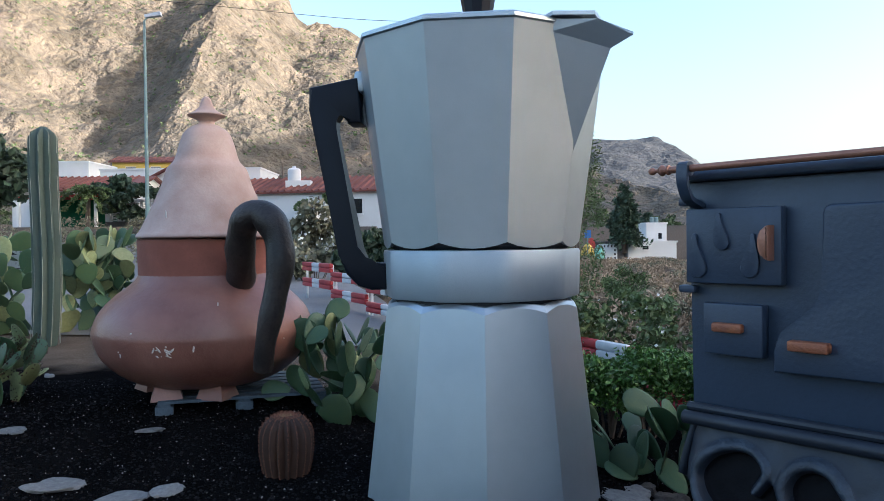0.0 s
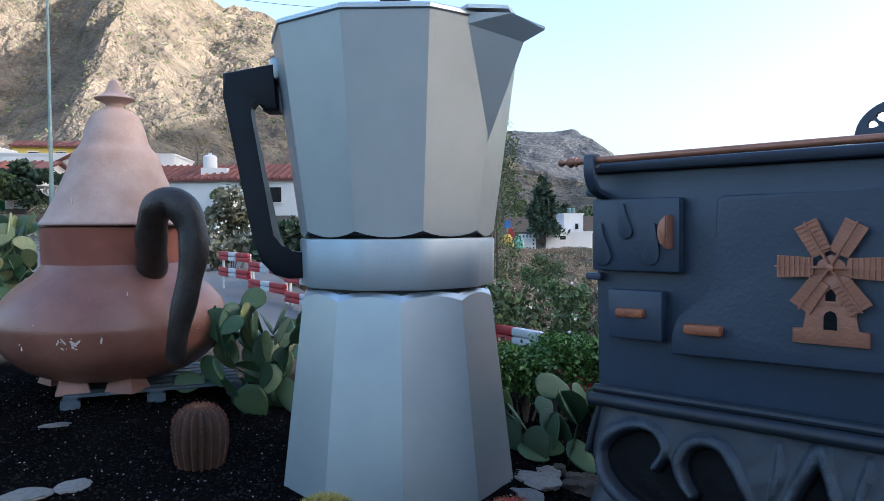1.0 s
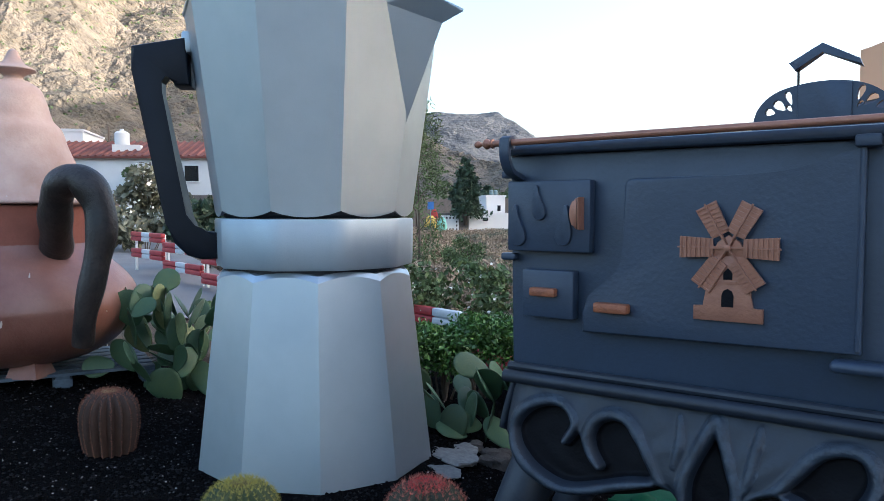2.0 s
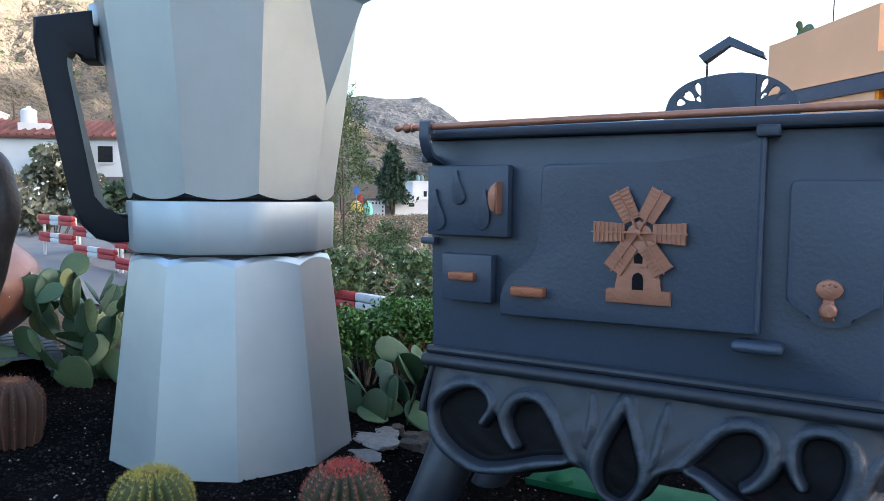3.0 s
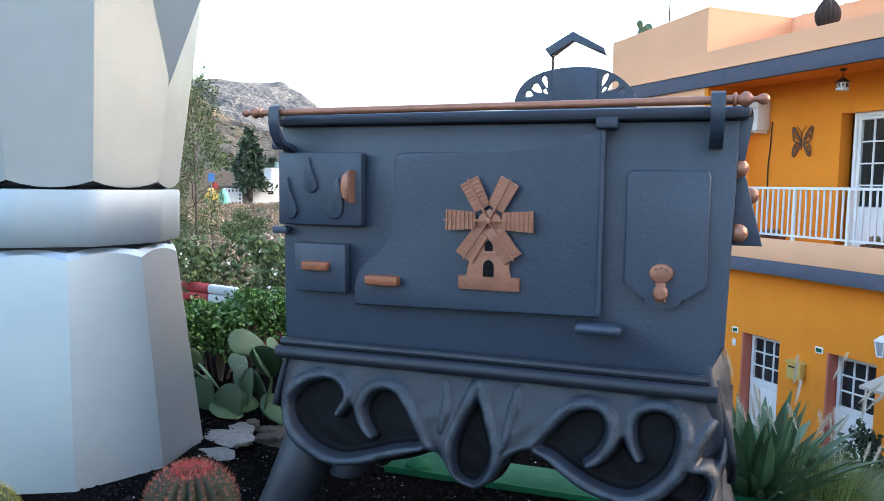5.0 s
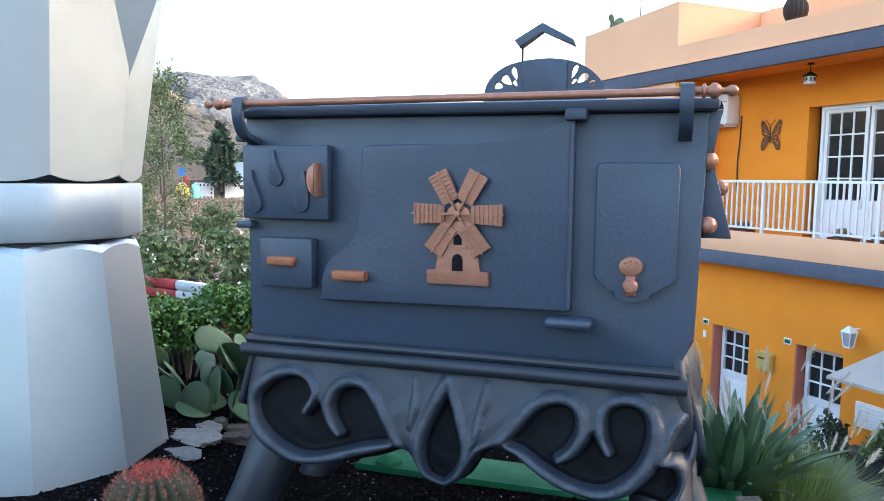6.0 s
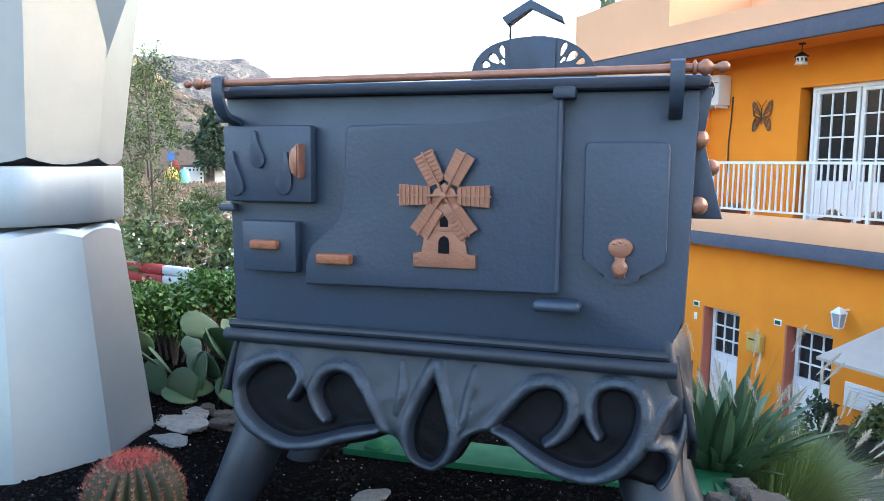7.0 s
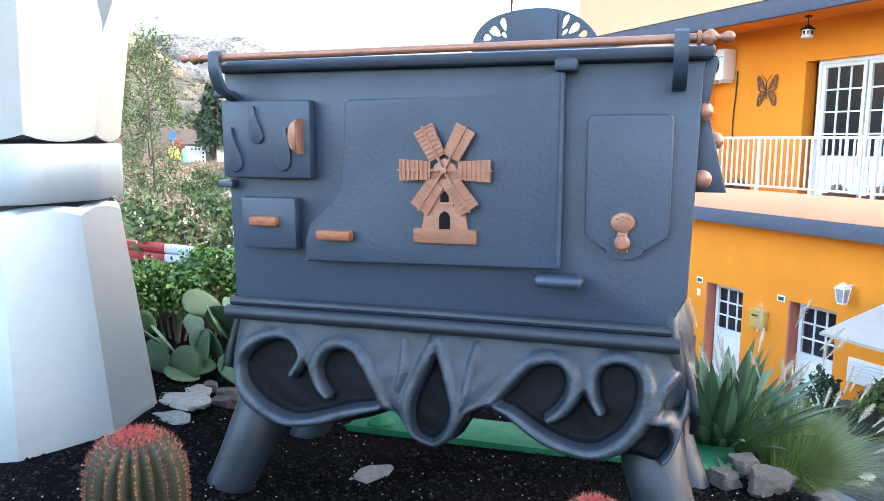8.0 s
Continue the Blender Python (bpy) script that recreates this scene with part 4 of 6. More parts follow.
for k in range(3):
    bm = ball(0, 0, 0.5, 0.36 + 0.03 * k, 0.036, 0.5, u=14, v=9)
    for v in bm.verts:
        t = v.co.z
        v.co.x *= 0.62 + 0.55 * min(max(t, 0), 0.75)
        v.co.y *= 1.25 - 0.5 * t
        v.co.y += 0.05 * math.sin(3 * t + k) * (1 if k else -1)
    PAD_MESH.append([mesh_of("pad", bm.copy(), PAD, 80), mesh_of("pad", bm, PAD_YELLOW, 80)])


def prickly_pear(at, seed, roots, pads, length, label, group="", yellow=0.15, stretch=1.0, spines=False, floor=None, top=9.0):
    rng = random.Random(seed)
    z0 = ground_z(at[0], at[1]) if floor is None else floor
    plant = thing("prickly_pear", pose(at[0], at[1], z0 - 0.02), label, "cactus", group)
    queue = []
    for x, y in roots:
        queue.append((Vector((x, y, 0)), rng.uniform(-38, 38), rng.uniform(-38, 38), rng.uniform(0, 360), length * rng.uniform(0.9, 1.15)))
    made = 0
    while queue and made < pads:
        p, tx, ty, rz, L = queue.pop(0)
        m = pose(p.x, p.y, p.z, tx, ty, 0) @ pose(0, 0, 0, 0, 0, rz)
        if (m @ Vector((0, 0, L))).z > top or (m @ Vector((0, 0, L))).z < 0.05:
            continue
        mesh = rng.choice(PAD_MESH)[1 if rng.random() < yellow else 0]
        ob = new("pad", mesh)
        ob.parent, ob.matrix_basis = plant, m @ Matrix.Diagonal((L * rng.uniform(0.85, 1.15), L, L * stretch, 1))
        made += 1
        if spines:
            bm = bmesh.new()
            for k in range(26):
                u, w = rng.uniform(-0.3, 0.3), rng.uniform(0.12, 0.92)
                for s in (-1, 1):
                    ball(u * L, s * L * 0.05 * math.sqrt(max(0.05, 1 - (u / 0.4) ** 2)), w * L, 0.007, bm=bm, u=5, v=3)
            tagged(part("areole", bm, BARREL_BROWN, plant, at=m), kind="stuff")
        for c in range(rng.choice((1, 2, 2, 3))):
            a = rng.uniform(-105, 105)
            tip = m @ Vector((math.sin(radians(a)) * 0.36 * L, 0, L * stretch * (0.52 + 0.45 * math.cos(radians(a)))))
            queue.append((tip, tx * 0.6 + rng.uniform(-46, 46), ty * 0.6 + rng.uniform(-46, 46) + a * 0.5 * math.cos(radians(rz)), rng.uniform(0, 360), length * rng.uniform(0.7, 1.05)))
        if rng.random() < 0.75 and len(queue) > 2:
            queue.append(queue.pop(0))
    return plant


prickly_pear((1.38, 5.0), 11, [(-0.15, 0), (0.12, 0.05), (0.35, 0.1), (0.0, 0.2), (0.5, 0.0), (0.25, -0.12)], 34, 0.31, "grey-green prickly pear with broad pads beside the coffee pot", "prickly pears in the bed", 0.0, top=0.58)
prickly_pear((1.75, 5.35), 5, [(0, 0), (0.1, 0.1)], 12, 0.36, "tall grey-green prickly pear behind the stove", "prickly pears in the bed", 0.0, 1.1, top=1.0)
prickly_pear((-0.80, 6.25), 3, [(-0.25, 0), (0.0, -0.1), (0.22, 0.05), (0.1, 0.25), (-0.1, 0.2)], 60, 0.31, "dense dark green prickly pear beside the clay pot", "prickly pears in the bed", 0.12, top=1.08)
for i, (x, y, n, s) in enumerate(((-5.0, 11.3, 90, 21), (-6.4, 11.0, 90, 22), (-7.6, 11.6, 70, 23), (-4.0, 11.8, 80, 24))):
    prickly_pear((x, y), s, [(-0.6, 0), (-0.2, 0.2), (0.2, -0.1), (0.6, 0.1), (0.0, 0.5)], n, 0.42, "tall tangled prickly pear with yellowing pads by the road", "prickly pears by the road", 0.3, top=1.65)
prickly_pear((-3.85, 6.3), 33, [(-0.12, 0), (0.05, 0.1), (-0.05, -0.15), (0.05, -0.1), (-0.2, 0.1)], 40, 0.33, "pale spotted prickly pear at the bed's edge", "prickly pears in the bed", 0.45, 1.0, True, top=1.25)


def ribbed(name, at, radius, height, ribs, label, skin, spine, crown, seed, spine_len, tilt=0, flank=None):
    """A barrel cactus: ribbed dome, rows of spines on the ribs and a crown."""
    rng = random.Random(seed)
    c = thing(name, pose(at[0], at[1], ground_z(*at) - 0.02, tilt, 0, rng.uniform(0, 40)), label, "cactus", "barrel cacti in the bed")
    bm = bmesh.new()
    rows = []
    N = ribs * 6
    for j in range(15):
        t = j / 14
        r = radius * (0.80 + 0.20 * math.sin(min(t / 0.55, 1) * math.pi / 2)) if t < 0.55 else radius * math.sqrt(max(1 - ((t - 0.55) / 0.45) ** 2.6, 0.02))
        z = height * (t - 0.02 * (t > 0.97))
        rows.append([bm.verts.new(((r * (1 + 0.12 * math.cos(ribs * a))) * math.cos(a), (r * (1 + 0.12 * math.cos(ribs * a))) * math.sin(a), z)) for a in (2 * math.pi * k / N for k in range(N))])
    for a, b in zip(rows, rows[1:]):
        for k in range(N):
            bm.faces.new((a[k], a[(k + 1) % N], b[(k + 1) % N], b[k]))
    bm.faces.new(rows[-1])
    part("stem", bm, skin, c, "", 70)
    verts, faces = [], []
    for k in range(ribs):
        a = 2 * math.pi * k / ribs
        for j in range(30):
            t = (j + rng.uniform(0, 0.6)) / 30
            r = radius * (0.80 + 0.20 * math.sin(min(t / 0.55, 1) * math.pi / 2)) if t < 0.55 else radius * math.sqrt(max(1 - ((t - 0.55) / 0.45) ** 2.6, 0.02))
            base = Vector((r * 1.11 * math.cos(a), r * 1.11 * math.sin(a), height * t))
            lean = Vector((math.cos(a), math.sin(a), 0)) * (1.1 - t) + Vector((0, 0, 1.4 * t - 0.3))
            for s in range(17):
                d = (lean.normalized() + Vector((rng.uniform(-1, 1), rng.uniform(-1, 1), rng.uniform(-1, 1))) * 0.75).normalized() * spine_len * (0.50 + 0.35 * step(t, 0.55, 0.9)) * rng.uniform(0.5, 1.2)
                w = d.cross(Vector((rng.uniform(-1, 1), rng.uniform(-1, 1), rng.uniform(-1, 1)))).normalized() * 0.0008
                n = len(verts)
                verts += [tuple(base - w), tuple(base + w), tuple(base + d)]
                faces.append((n, n + 1, n + 2))
    tagged(raw_part("spine_fuzz", verts, faces, flank or spine, c), kind="stuff")
    part("crown", lathe([(radius * 0.30, height * 0.965), (radius * 0.22, height * 0.985), (radius * 0.08, height * 0.985), (0, height * 0.975)], 24), crown, c, "woolly crown", 60)
    verts, faces = [], []
    for k in range(1500):
        a, r = rng.uniform(0, 6.28), radius * 0.60 * math.sqrt(rng.random())
        base = Vector((r * math.cos(a), r * math.sin(a), height * (1.0 - 0.10 * (r / radius) ** 2 * 2.2) - 0.008))
        d = Vector((rng.uniform(-1, 1), rng.uniform(-1, 1), 1.5)).normalized() * spine_len * rng.uniform(0.35, 0.8)
        w = d.cross(Vector((rng.uniform(-1, 1), rng.uniform(-1, 1), 0.1))).normalized() * 0.0012
        n = len(verts)
        verts += [tuple(base - w), tuple(base + w), tuple(base + d)]
        faces.append((n, n + 1, n + 2))
    tagged(raw_part("crown_fuzz", verts, faces, spine, c), kind="stuff")
    return c


ribbed("barrel_cactus", (-1.08, 5.0), 0.165, 0.43, 18, "small brown barrel cactus on black gravel", BARREL_BROWN, SPINE_BROWN, WOOL, 1, 0.028)
ribbed("barrel_cactus", (0.62, 2.86), 0.168, 0.50, 21, "barrel cactus with red spines on black gravel", BARREL, SPINE_RED, BARREL, 2, 0.030, 0, SPINE_ROSE)
ribbed("barrel_cactus", (-0.15, 3.2), 0.16, 0.42, 22, "golden barrel cactus with yellow spines", BARREL_GOLD, SPINE_GOLD, BARREL_BROWN, 3, 0.030)
ribbed("barrel_cactus", (1.97, 1.80), 0.135, 0.57, 20, "low barrel cactus with red spines before the stove", BARREL, SPINE_RED, BARREL, 4, 0.028, 0, SPINE_ROSE)


def column_cactus(at, height, radius):
    c = thing("column_cactus", pose(at[0], at[1], ground_z(*at) - 0.03, 0, 1, 0), "tall grey-green ribbed column cactus", "cactus")
    bm = bmesh.new()
    N, rows = 9 * 4, []
    for j in range(41):
        t = j / 40
        r = radius * (0.78 + 0.22 * min(t / 0.2, 1)) * (1 if t < 0.94 else math.sqrt(max(0.05, 1 - ((t - 0.94) / 0.06) ** 2)))
        r *= 1 + 0.03 * math.sin(t * 17)
        rows.append([bm.verts.new((r * (1 + 0.17 * math.cos(9 * a)) * math.cos(a) + 0.03 * math.sin(t * 5), r * (1 + 0.17 * math.cos(9 * a)) * math.sin(a), height * t)) for a in (2 * math.pi * k / N for k in range(N))])
    for a, b in zip(rows, rows[1:]):
        for k in range(N):
            bm.faces.new((a[k], a[(k + 1) % N], b[(k + 1) % N], b[k]))
    bm.faces.new(rows[-1])
    part("stem", bm, COLUMN, c, "", 60)
    rng, bm = random.Random(2), bmesh.new()
    for k in range(9):
        a = 2 * math.pi * k / 9
        tube([(radius * 1.165 * math.cos(a) + 0.03 * math.sin(t * 5), radius * 1.165 * math.sin(a), height * t) for t in (i / 20 * 0.94 + 0.02 for i in range(21))], 0.004, 4, bm)
    part("rib_wool", bm, SPINE, c, "pale felt along the ribs")


column_cactus((-5.3, 9.75), 2.95, 0.155)


def stone_mesh(seed, flat, mat, rough_=0.35):
    rng = random.Random(seed)
    bm = bmesh.new()
    bmesh.ops.create_icosphere(bm, subdivisions=3, radius=0.5)
    off = Vector((rng.uniform(0, 90), rng.uniform(0, 90), rng.uniform(0, 90)))
    for v in bm.verts:
        q = v.co * 2.2 + off
        v.co *= 1 + rough_ * 1.2 * noise.noise(q) + rough_ * 0.55 * noise.noise(q * 2.7) + rough_ * 0.28 * noise.noise(q * 6.1)
        v.co.z = max(min(v.co.z, 0.30 + 0.06 * noise.noise(q * 1.7)), -0.3) * flat
    return mesh_of("stone", bm, mat, 25)


def stone(x, y, size, seed, flat, label, name="stone", mat=None, long=1.4, lift=0.3):
    ob = new(name, stone_mesh(seed, flat, mat or STONE))
    rng = random.Random(seed)
    ob.matrix_basis = pose(x, y, ground_z(x, y) + size * 0.28 * flat * lift, rng.uniform(-6, 6), rng.uniform(-6, 6), rng.uniform(0, 180)) @ Matrix.Diagonal((size * long, size, size, 1))
    return tagged(ob, label, "stone", "stones in the bed")


FLAT = "flat pale grey stone lying on black gravel"
for i, (x, y, s) in enumerate(((-2.50, 4.66, 0.24), (-2.00, 4.47, 0.25), (-1.78, 4.62, 0.17), (-2.24, 5.6, 0.15), (-3.25, 5.5, 0.16), (1.87, 3.41, 0.17), (1.12, 4.56, 0.26), (1.24, 4.74, 0.20), (1.02, 4.30, 0.16))):
    stone(x, y, s, 40 + i, 0.28, FLAT, "flat_stone")
for i, (x, y, s) in enumerate(((3.42, 2.36, 0.14), (3.66, 2.42, 0.16), (3.56, 2.22, 0.19), (3.85, 2.30, 0.10), (3.95, 2.15, 0.09), (4.12, 2.04, 0.15), (4.28, 2.18, 0.12), (1.36, 4.86, 0.12), (1.45, 4.78, 0.13), (1.50, 4.66, 0.16), (1.38, 4.62, 0.11), (1.55, 4.84, 0.13), (3.78, 2.0, 0.12), (3.96, 1.93, 0.15))):
    stone(x, y, s, 70 + i, 1.1, "rough grey volcanic rock at the bed's edge", "rock", ROCK, 1.2, 0.5)
rng = random.Random(9)
for i in range(26):
    x = rng.uniform(-5.5, -0.2)
    y = 7.3 - 0.1 * x + rng.uniform(-0.25, 0.35)
    stone(x, y, rng.uniform(0.06, 0.16), 120 + i, 0.8, "small broken stone along the bed's edge", "stone", ROCK if i % 2 else STONE)


def grit(name, count, size, mat, label, seed, flat=0.7):
    """Loose pebbles over the bed, denser near the path."""
    rng = np.random.default_rng(seed)
    verts, faces = [], []
    while len(verts) < count * 6:
        x, y = rng.uniform(-4.2, 5.0), 1.4 + 6.0 * rng.random() ** 1.3
        if math.hypot(x - POT[0], y - POT[1]) < 0.74:
            continue
        s = size * rng.uniform(0.4, 1.5)
        z = ground_z(x, y) + s * 0.2
        a = rng.uniform(0, 6.28)
        n = len(verts)
        for dx, dy, dz in ((1, 0, 0), (0, 1, 0), (-1, 0, 0), (0, -1, 0), (0, 0, flat), (0, 0, -flat)):
            k = s * rng.uniform(0.7, 1.3)
            verts.append((x + k * (dx * math.cos(a) - dy * math.sin(a)), y + k * (dx * math.sin(a) + dy * math.cos(a)), z + k * dz))
        for i in range(4):
            faces += [(n + i, n + (i + 1) % 4, n + 4), (n + (i + 1) % 4, n + i, n + 5)]
    tagged(raw_part(name, verts, faces, mat), label, "gravel", kind="stuff")


grit("gravel", 60000, 0.0105, PEBBLE, "loose black volcanic gravel", 3)
grit("grit", 4200, 0.0055, PEBBLE_PALE, "pale grit scattered on the black gravel", 4)


# ---------- hedge, shrubs and trees ----------
def stems(name, at, count, spread, height, radius, parent, seed, mat=BARK):
    rng = random.Random(seed)
    bm = bmesh.new()
    for k in range(count):
        a = rng.uniform(0, 6.28)
        r = spread * math.sqrt(rng.random())
        p = Vector((at[0] + 0.4 * r * math.cos(a), at[1] + 0.4 * r * math.sin(a), at[2]))
        q = Vector((at[0] + r * math.cos(a), at[1] + r * math.sin(a), at[2] + height * rng.uniform(0.7, 1.1)))
        mid = p.lerp(q, 0.5) + Vector((rng.uniform(-1, 1), rng.uniform(-1, 1), 0)) * spread * 0.15
        tube(smooth_line([p, mid, q], 3), lambda t: radius * (1.1 - 0.8 * t), 5, bm)
    return part(name, bm, mat, parent)


def hedge():
    h = thing("hedge", pose(1.55, 6.05, 0), "low clipped hedge with small bright green leaves and bare stems", "hedge")
    g = np.random.default_rng(5)
    for k in range(6):
        stems("stem", (-0.85 + 0.34 * k, 0, -0.05), 12, 0.24, 0.5, 0.012, h, 50 + k)
    n = 17000
    c = np.stack([g.uniform(-1.05, 1.05, n), g.normal(0, 0.17, n), 0.22 + 0.40 * g.random(n) ** 0.6], 1)
    c[:, 2] += 0.05 * np.sin(c[:, 0] * 7) + 0.03 * np.sin(c[:, 0] * 17)
    leaves("foliage", c, 0.027, LEAF, h, "small glossy leaves", 6)


hedge()


def shrub(name, at, radii, count, size, mat, label, seed, category="shrub", group="", flowers=None, trunk=0.02, clumps=14, base=None, tight=0.38):
    z = ground_z(*at) if base is None else base
    s = thing(name, pose(at[0], at[1], z), label, category, group)
    g = np.random.default_rng(seed)
    stems("stem", (0, 0, -0.1), 9, radii[0] * 0.8, radii[2] * 1.3, trunk, s, seed)
    c = cloud(g, count, (0, 0, radii[2]), radii, clumps, tight)
    c[:, 2] = np.maximum(c[:, 2], 0.02)
    leaves("foliage", c, size, mat, s, "", seed + 1)
    if flowers:
        top = c[c[:, 2] > radii[2] * 0.8]
        leaves("blossom", top[g.integers(0, len(top), flowers[0])] + g.normal(0, flowers[1], (flowers[0], 3)), flowers[1], PETAL, s, "white blossom", seed + 2, 1.0)
    return s


def tree(name, at, height, radii, count, size, mat, label, seed, trunk=0.12, centre=None, clumps=18, base=None, tight=0.33, long=1.6):
    z = ground_z(*at) if base is None else base
    s = thing(name, pose(at[0], at[1], z), label, "tree")
    rng = random.Random(seed)
    cz = height - radii[2] if centre is None else centre
    bm = tube(smooth_line([(0, 0, -0.2), (0.1 * radii[0], 0, cz * 0.5), (0, 0.05, height * 0.93)], 5), lambda t: trunk * (1.05 - 0.9 * t), 8)
    for k in range(14):
        a, t = rng.uniform(0, 6.28), rng.uniform(0.3, 0.9)
        p = Vector((0, 0, height * t))
        q = p + Vector((math.cos(a) * radii[0], math.sin(a) * radii[1], radii[2] * 0.25)) * rng.uniform(0.4, 0.85)
        tube([p, p.lerp(q, 0.5) + Vector((0, 0, 0.03 * height)), q], lambda u: trunk * 0.4 * (1.1 - u), 5, bm)
    part("trunk", bm, BARK, s)
    g = np.random.default_rng(seed)
    leaves("crown", cloud(g, count, (0, 0, cz), radii, clumps, tight), size, mat, s, "", seed + 1, long)
    return s


shrub("flowering_shrub", (1.95, 8.6), (0.75, 0.5, 0.52), 2000, 0.05, LEAF_OLIVE, "open shrub with white blossom behind the barrier", 61, flowers=(90, 0.038), base=-0.1)
shrub("oleander", (-4.6, 25.5), (1.6, 1.3, 1.35), 5200, 0.16, LEAF_GREY, "large grey-green oleander with white flowers by the road", 62, flowers=(900, 0.12), base=0.0)
shrub("oleander", (-1.6, 17.5), (0.8, 0.8, 0.85), 2600, 0.13, LEAF_DARK, "dark green bush by the road", 63, base=0.2)
tree("tamarisk", (2.75, 15.0), 4.1, (0.68, 0.62, 1.85), 5400, 0.020, LEAF_OLIVE, "slender feathery tree behind the coffee pot", 64, 0.04, 2.2, 60, -0.2, 0.24, 6.0)
tree("tamarisk", (3.4, 13.2), 1.35, (0.65, 0.6, 0.6), 5200, 0.020, LEAF_OLIVE, "young feathery tree in the scrub", 65, 0.025, 0.8, 26, -0.4, 0.3, 5.5)


def conifer(at, height, radius, seed, label):
    t = thing("conifer", pose(at[0], at[1], 0.6), label, "tree")
    part("trunk", tube([(0, 0, -0.3), (0, 0, height)], lambda u: 0.16 * (1.05 - u), 8), BARK, t)
    g = np.random.default_rng(seed)
    pts = []
    for k in range(80):
        h = g.uniform(0.12, 1.0)
        a = g.uniform(0, 6.28)
        r = radius * (1.05 - h) ** 0.75 * g.uniform(0.3, 1.0)
        pts.append(np.array([r * np.cos(a), r * np.sin(a), height * h]) + g.normal(0, 0.22, (45, 3)) * (1.3 - h))
    leaves("crown", np.concatenate(pts), 0.24, LEAF_DARK, t, "", seed)


conifer((15.0, 60), 5.2, 1.75, 70, "dark green conifer beyond the scrub")
conifer((18.6, 66), 3.0, 1.5, 71, "dark green bushy conifer beside the white house")

# dry scrub slope beyond the barrier
g = np.random.default_rng(77)
BUSHES = {"dry_scrub": [], "green_scrub": [], "olive_scrub": []}
for k in range(230):
    d = 9.5 + 46 * g.random() ** 1.4
    b = radians(g.uniform(4, 24))
    x, y = d * math.sin(b), d * math.cos(b)
    r = g.uniform(0.35, 0.8) * (0.7 + d / 50)
    kind = g.choice(["dry_scrub", "dry_scrub", "olive_scrub", "green_scrub", "dry_scrub"] if d < 22 else ["dry_scrub", "dry_scrub", "dry_scrub", "olive_scrub"])
    BUSHES[kind].append(cloud(g, 520, (x, y, ground_z(x, y) + 0.18), (r, r, max(0.22, min(r * 0.62, 0.62 - 0.008 * d))), 10, 0.45))
for k in range(60):
    d, b = g.uniform(28, 44), radians(g.uniform(-32, -3))
    x, y = d * math.sin(b), d * math.cos(b)
    BUSHES["olive_scrub"].append(cloud(g, 200, (x, y, ground_z(x, y) + 0.3), (0.8, 0.8, 0.45), 9, 0.45))
for nm, mt, lab in (("dry_scrub", LEAF_DRY, "dry brown scrub on waste ground"), ("green_scrub", LEAF_OLIVE, "green scrub bushes on waste ground"), ("olive_scrub", LEAF_GREY, "grey-green scrub on waste ground")):
    tagged(leaves(nm, np.concatenate(BUSHES[nm]), 0.046, mt, None, "", 5, 3.4), lab, "scrub", kind="stuff")
pts = []
for k in range(900):
    x, y = g.uniform(-340, 160), g.uniform(345, 420)
    if x < -170 or g.random() < 0.35:
        pts.append(cloud(g, 26, (x, y, mountain_height(x, y) + 1), (3.2, 3.2, 1.8), 5, 0.5))
tagged(leaves("hillside_bushes", np.concatenate(pts), 1.1, TREES_FAR, None, "", 8), "dark green bushes on terraces at the mountain's foot", "bushes", kind="stuff")
pts = []
for k in range(2600):
    x, y = g.uniform(-420, 120), g.uniform(400, 760)
    pts.append(cloud(g, 7, (x, y, mountain_height(x, y) + 0.5), (1.6, 1.6, 0.9), 3, 0.6))
tagged(leaves("mountain_brush", np.concatenate(pts), 1.0, LEAF_OLIVE, None, "", 9), "sparse low brush over the rocky slope", "bushes", kind="stuff")


def agave_grass(at):
    a = thing("agave", pose(at[0], at[1], ground_z(*at) - 0.05), "spiky green agave rosette at the bed's edge", "plant")
    rng = random.Random(12)
    for k in range(120):
        az, lean = rng.uniform(0, 360), 6 + 66 * rng.random() ** 0.8
        L, w = rng.uniform(0.46, 0.78), rng.uniform(0.034, 0.056)
        curl = rng.uniform(0.3, 0.75)
        bm = bmesh.new()
        rows = []
        p = Vector((0, 0, 0))
        for j in range(9):
            t = j / 8
            ang = radians(lean * (0.65 + curl * t))
            if j:
                p = p + Vector((0, math.sin(ang), math.cos(ang))) * (L / 8)
            wd = max(w * (0.62 + 1.25 * t - 1.88 * t ** 2.6), 0.0015)
            up = Vector((0, -math.cos(ang), math.sin(ang)))
            rows.append([bm.verts.new(p + Vector((-wd, 0, 0)) + up * wd * 0.45), bm.verts.new(p - up * 0.006 * (1 - t)), bm.verts.new(p + Vector((wd, 0, 0)) + up * wd * 0.45), bm.verts.new(p + up * 0.004)])
        for r0, r1 in zip(rows, rows[1:]):
            for i in range(4):
                bm.faces.new((r0[i], r0[(i + 1) % 4], r1[(i + 1) % 4], r1[i]))
        part("leaf", bm, AGAVE, a, "", 40, at=pose(0.13 * math.cos(radians(az)), 0.13 * math.sin(radians(az)), 0.02, 0, 0, az - 90))


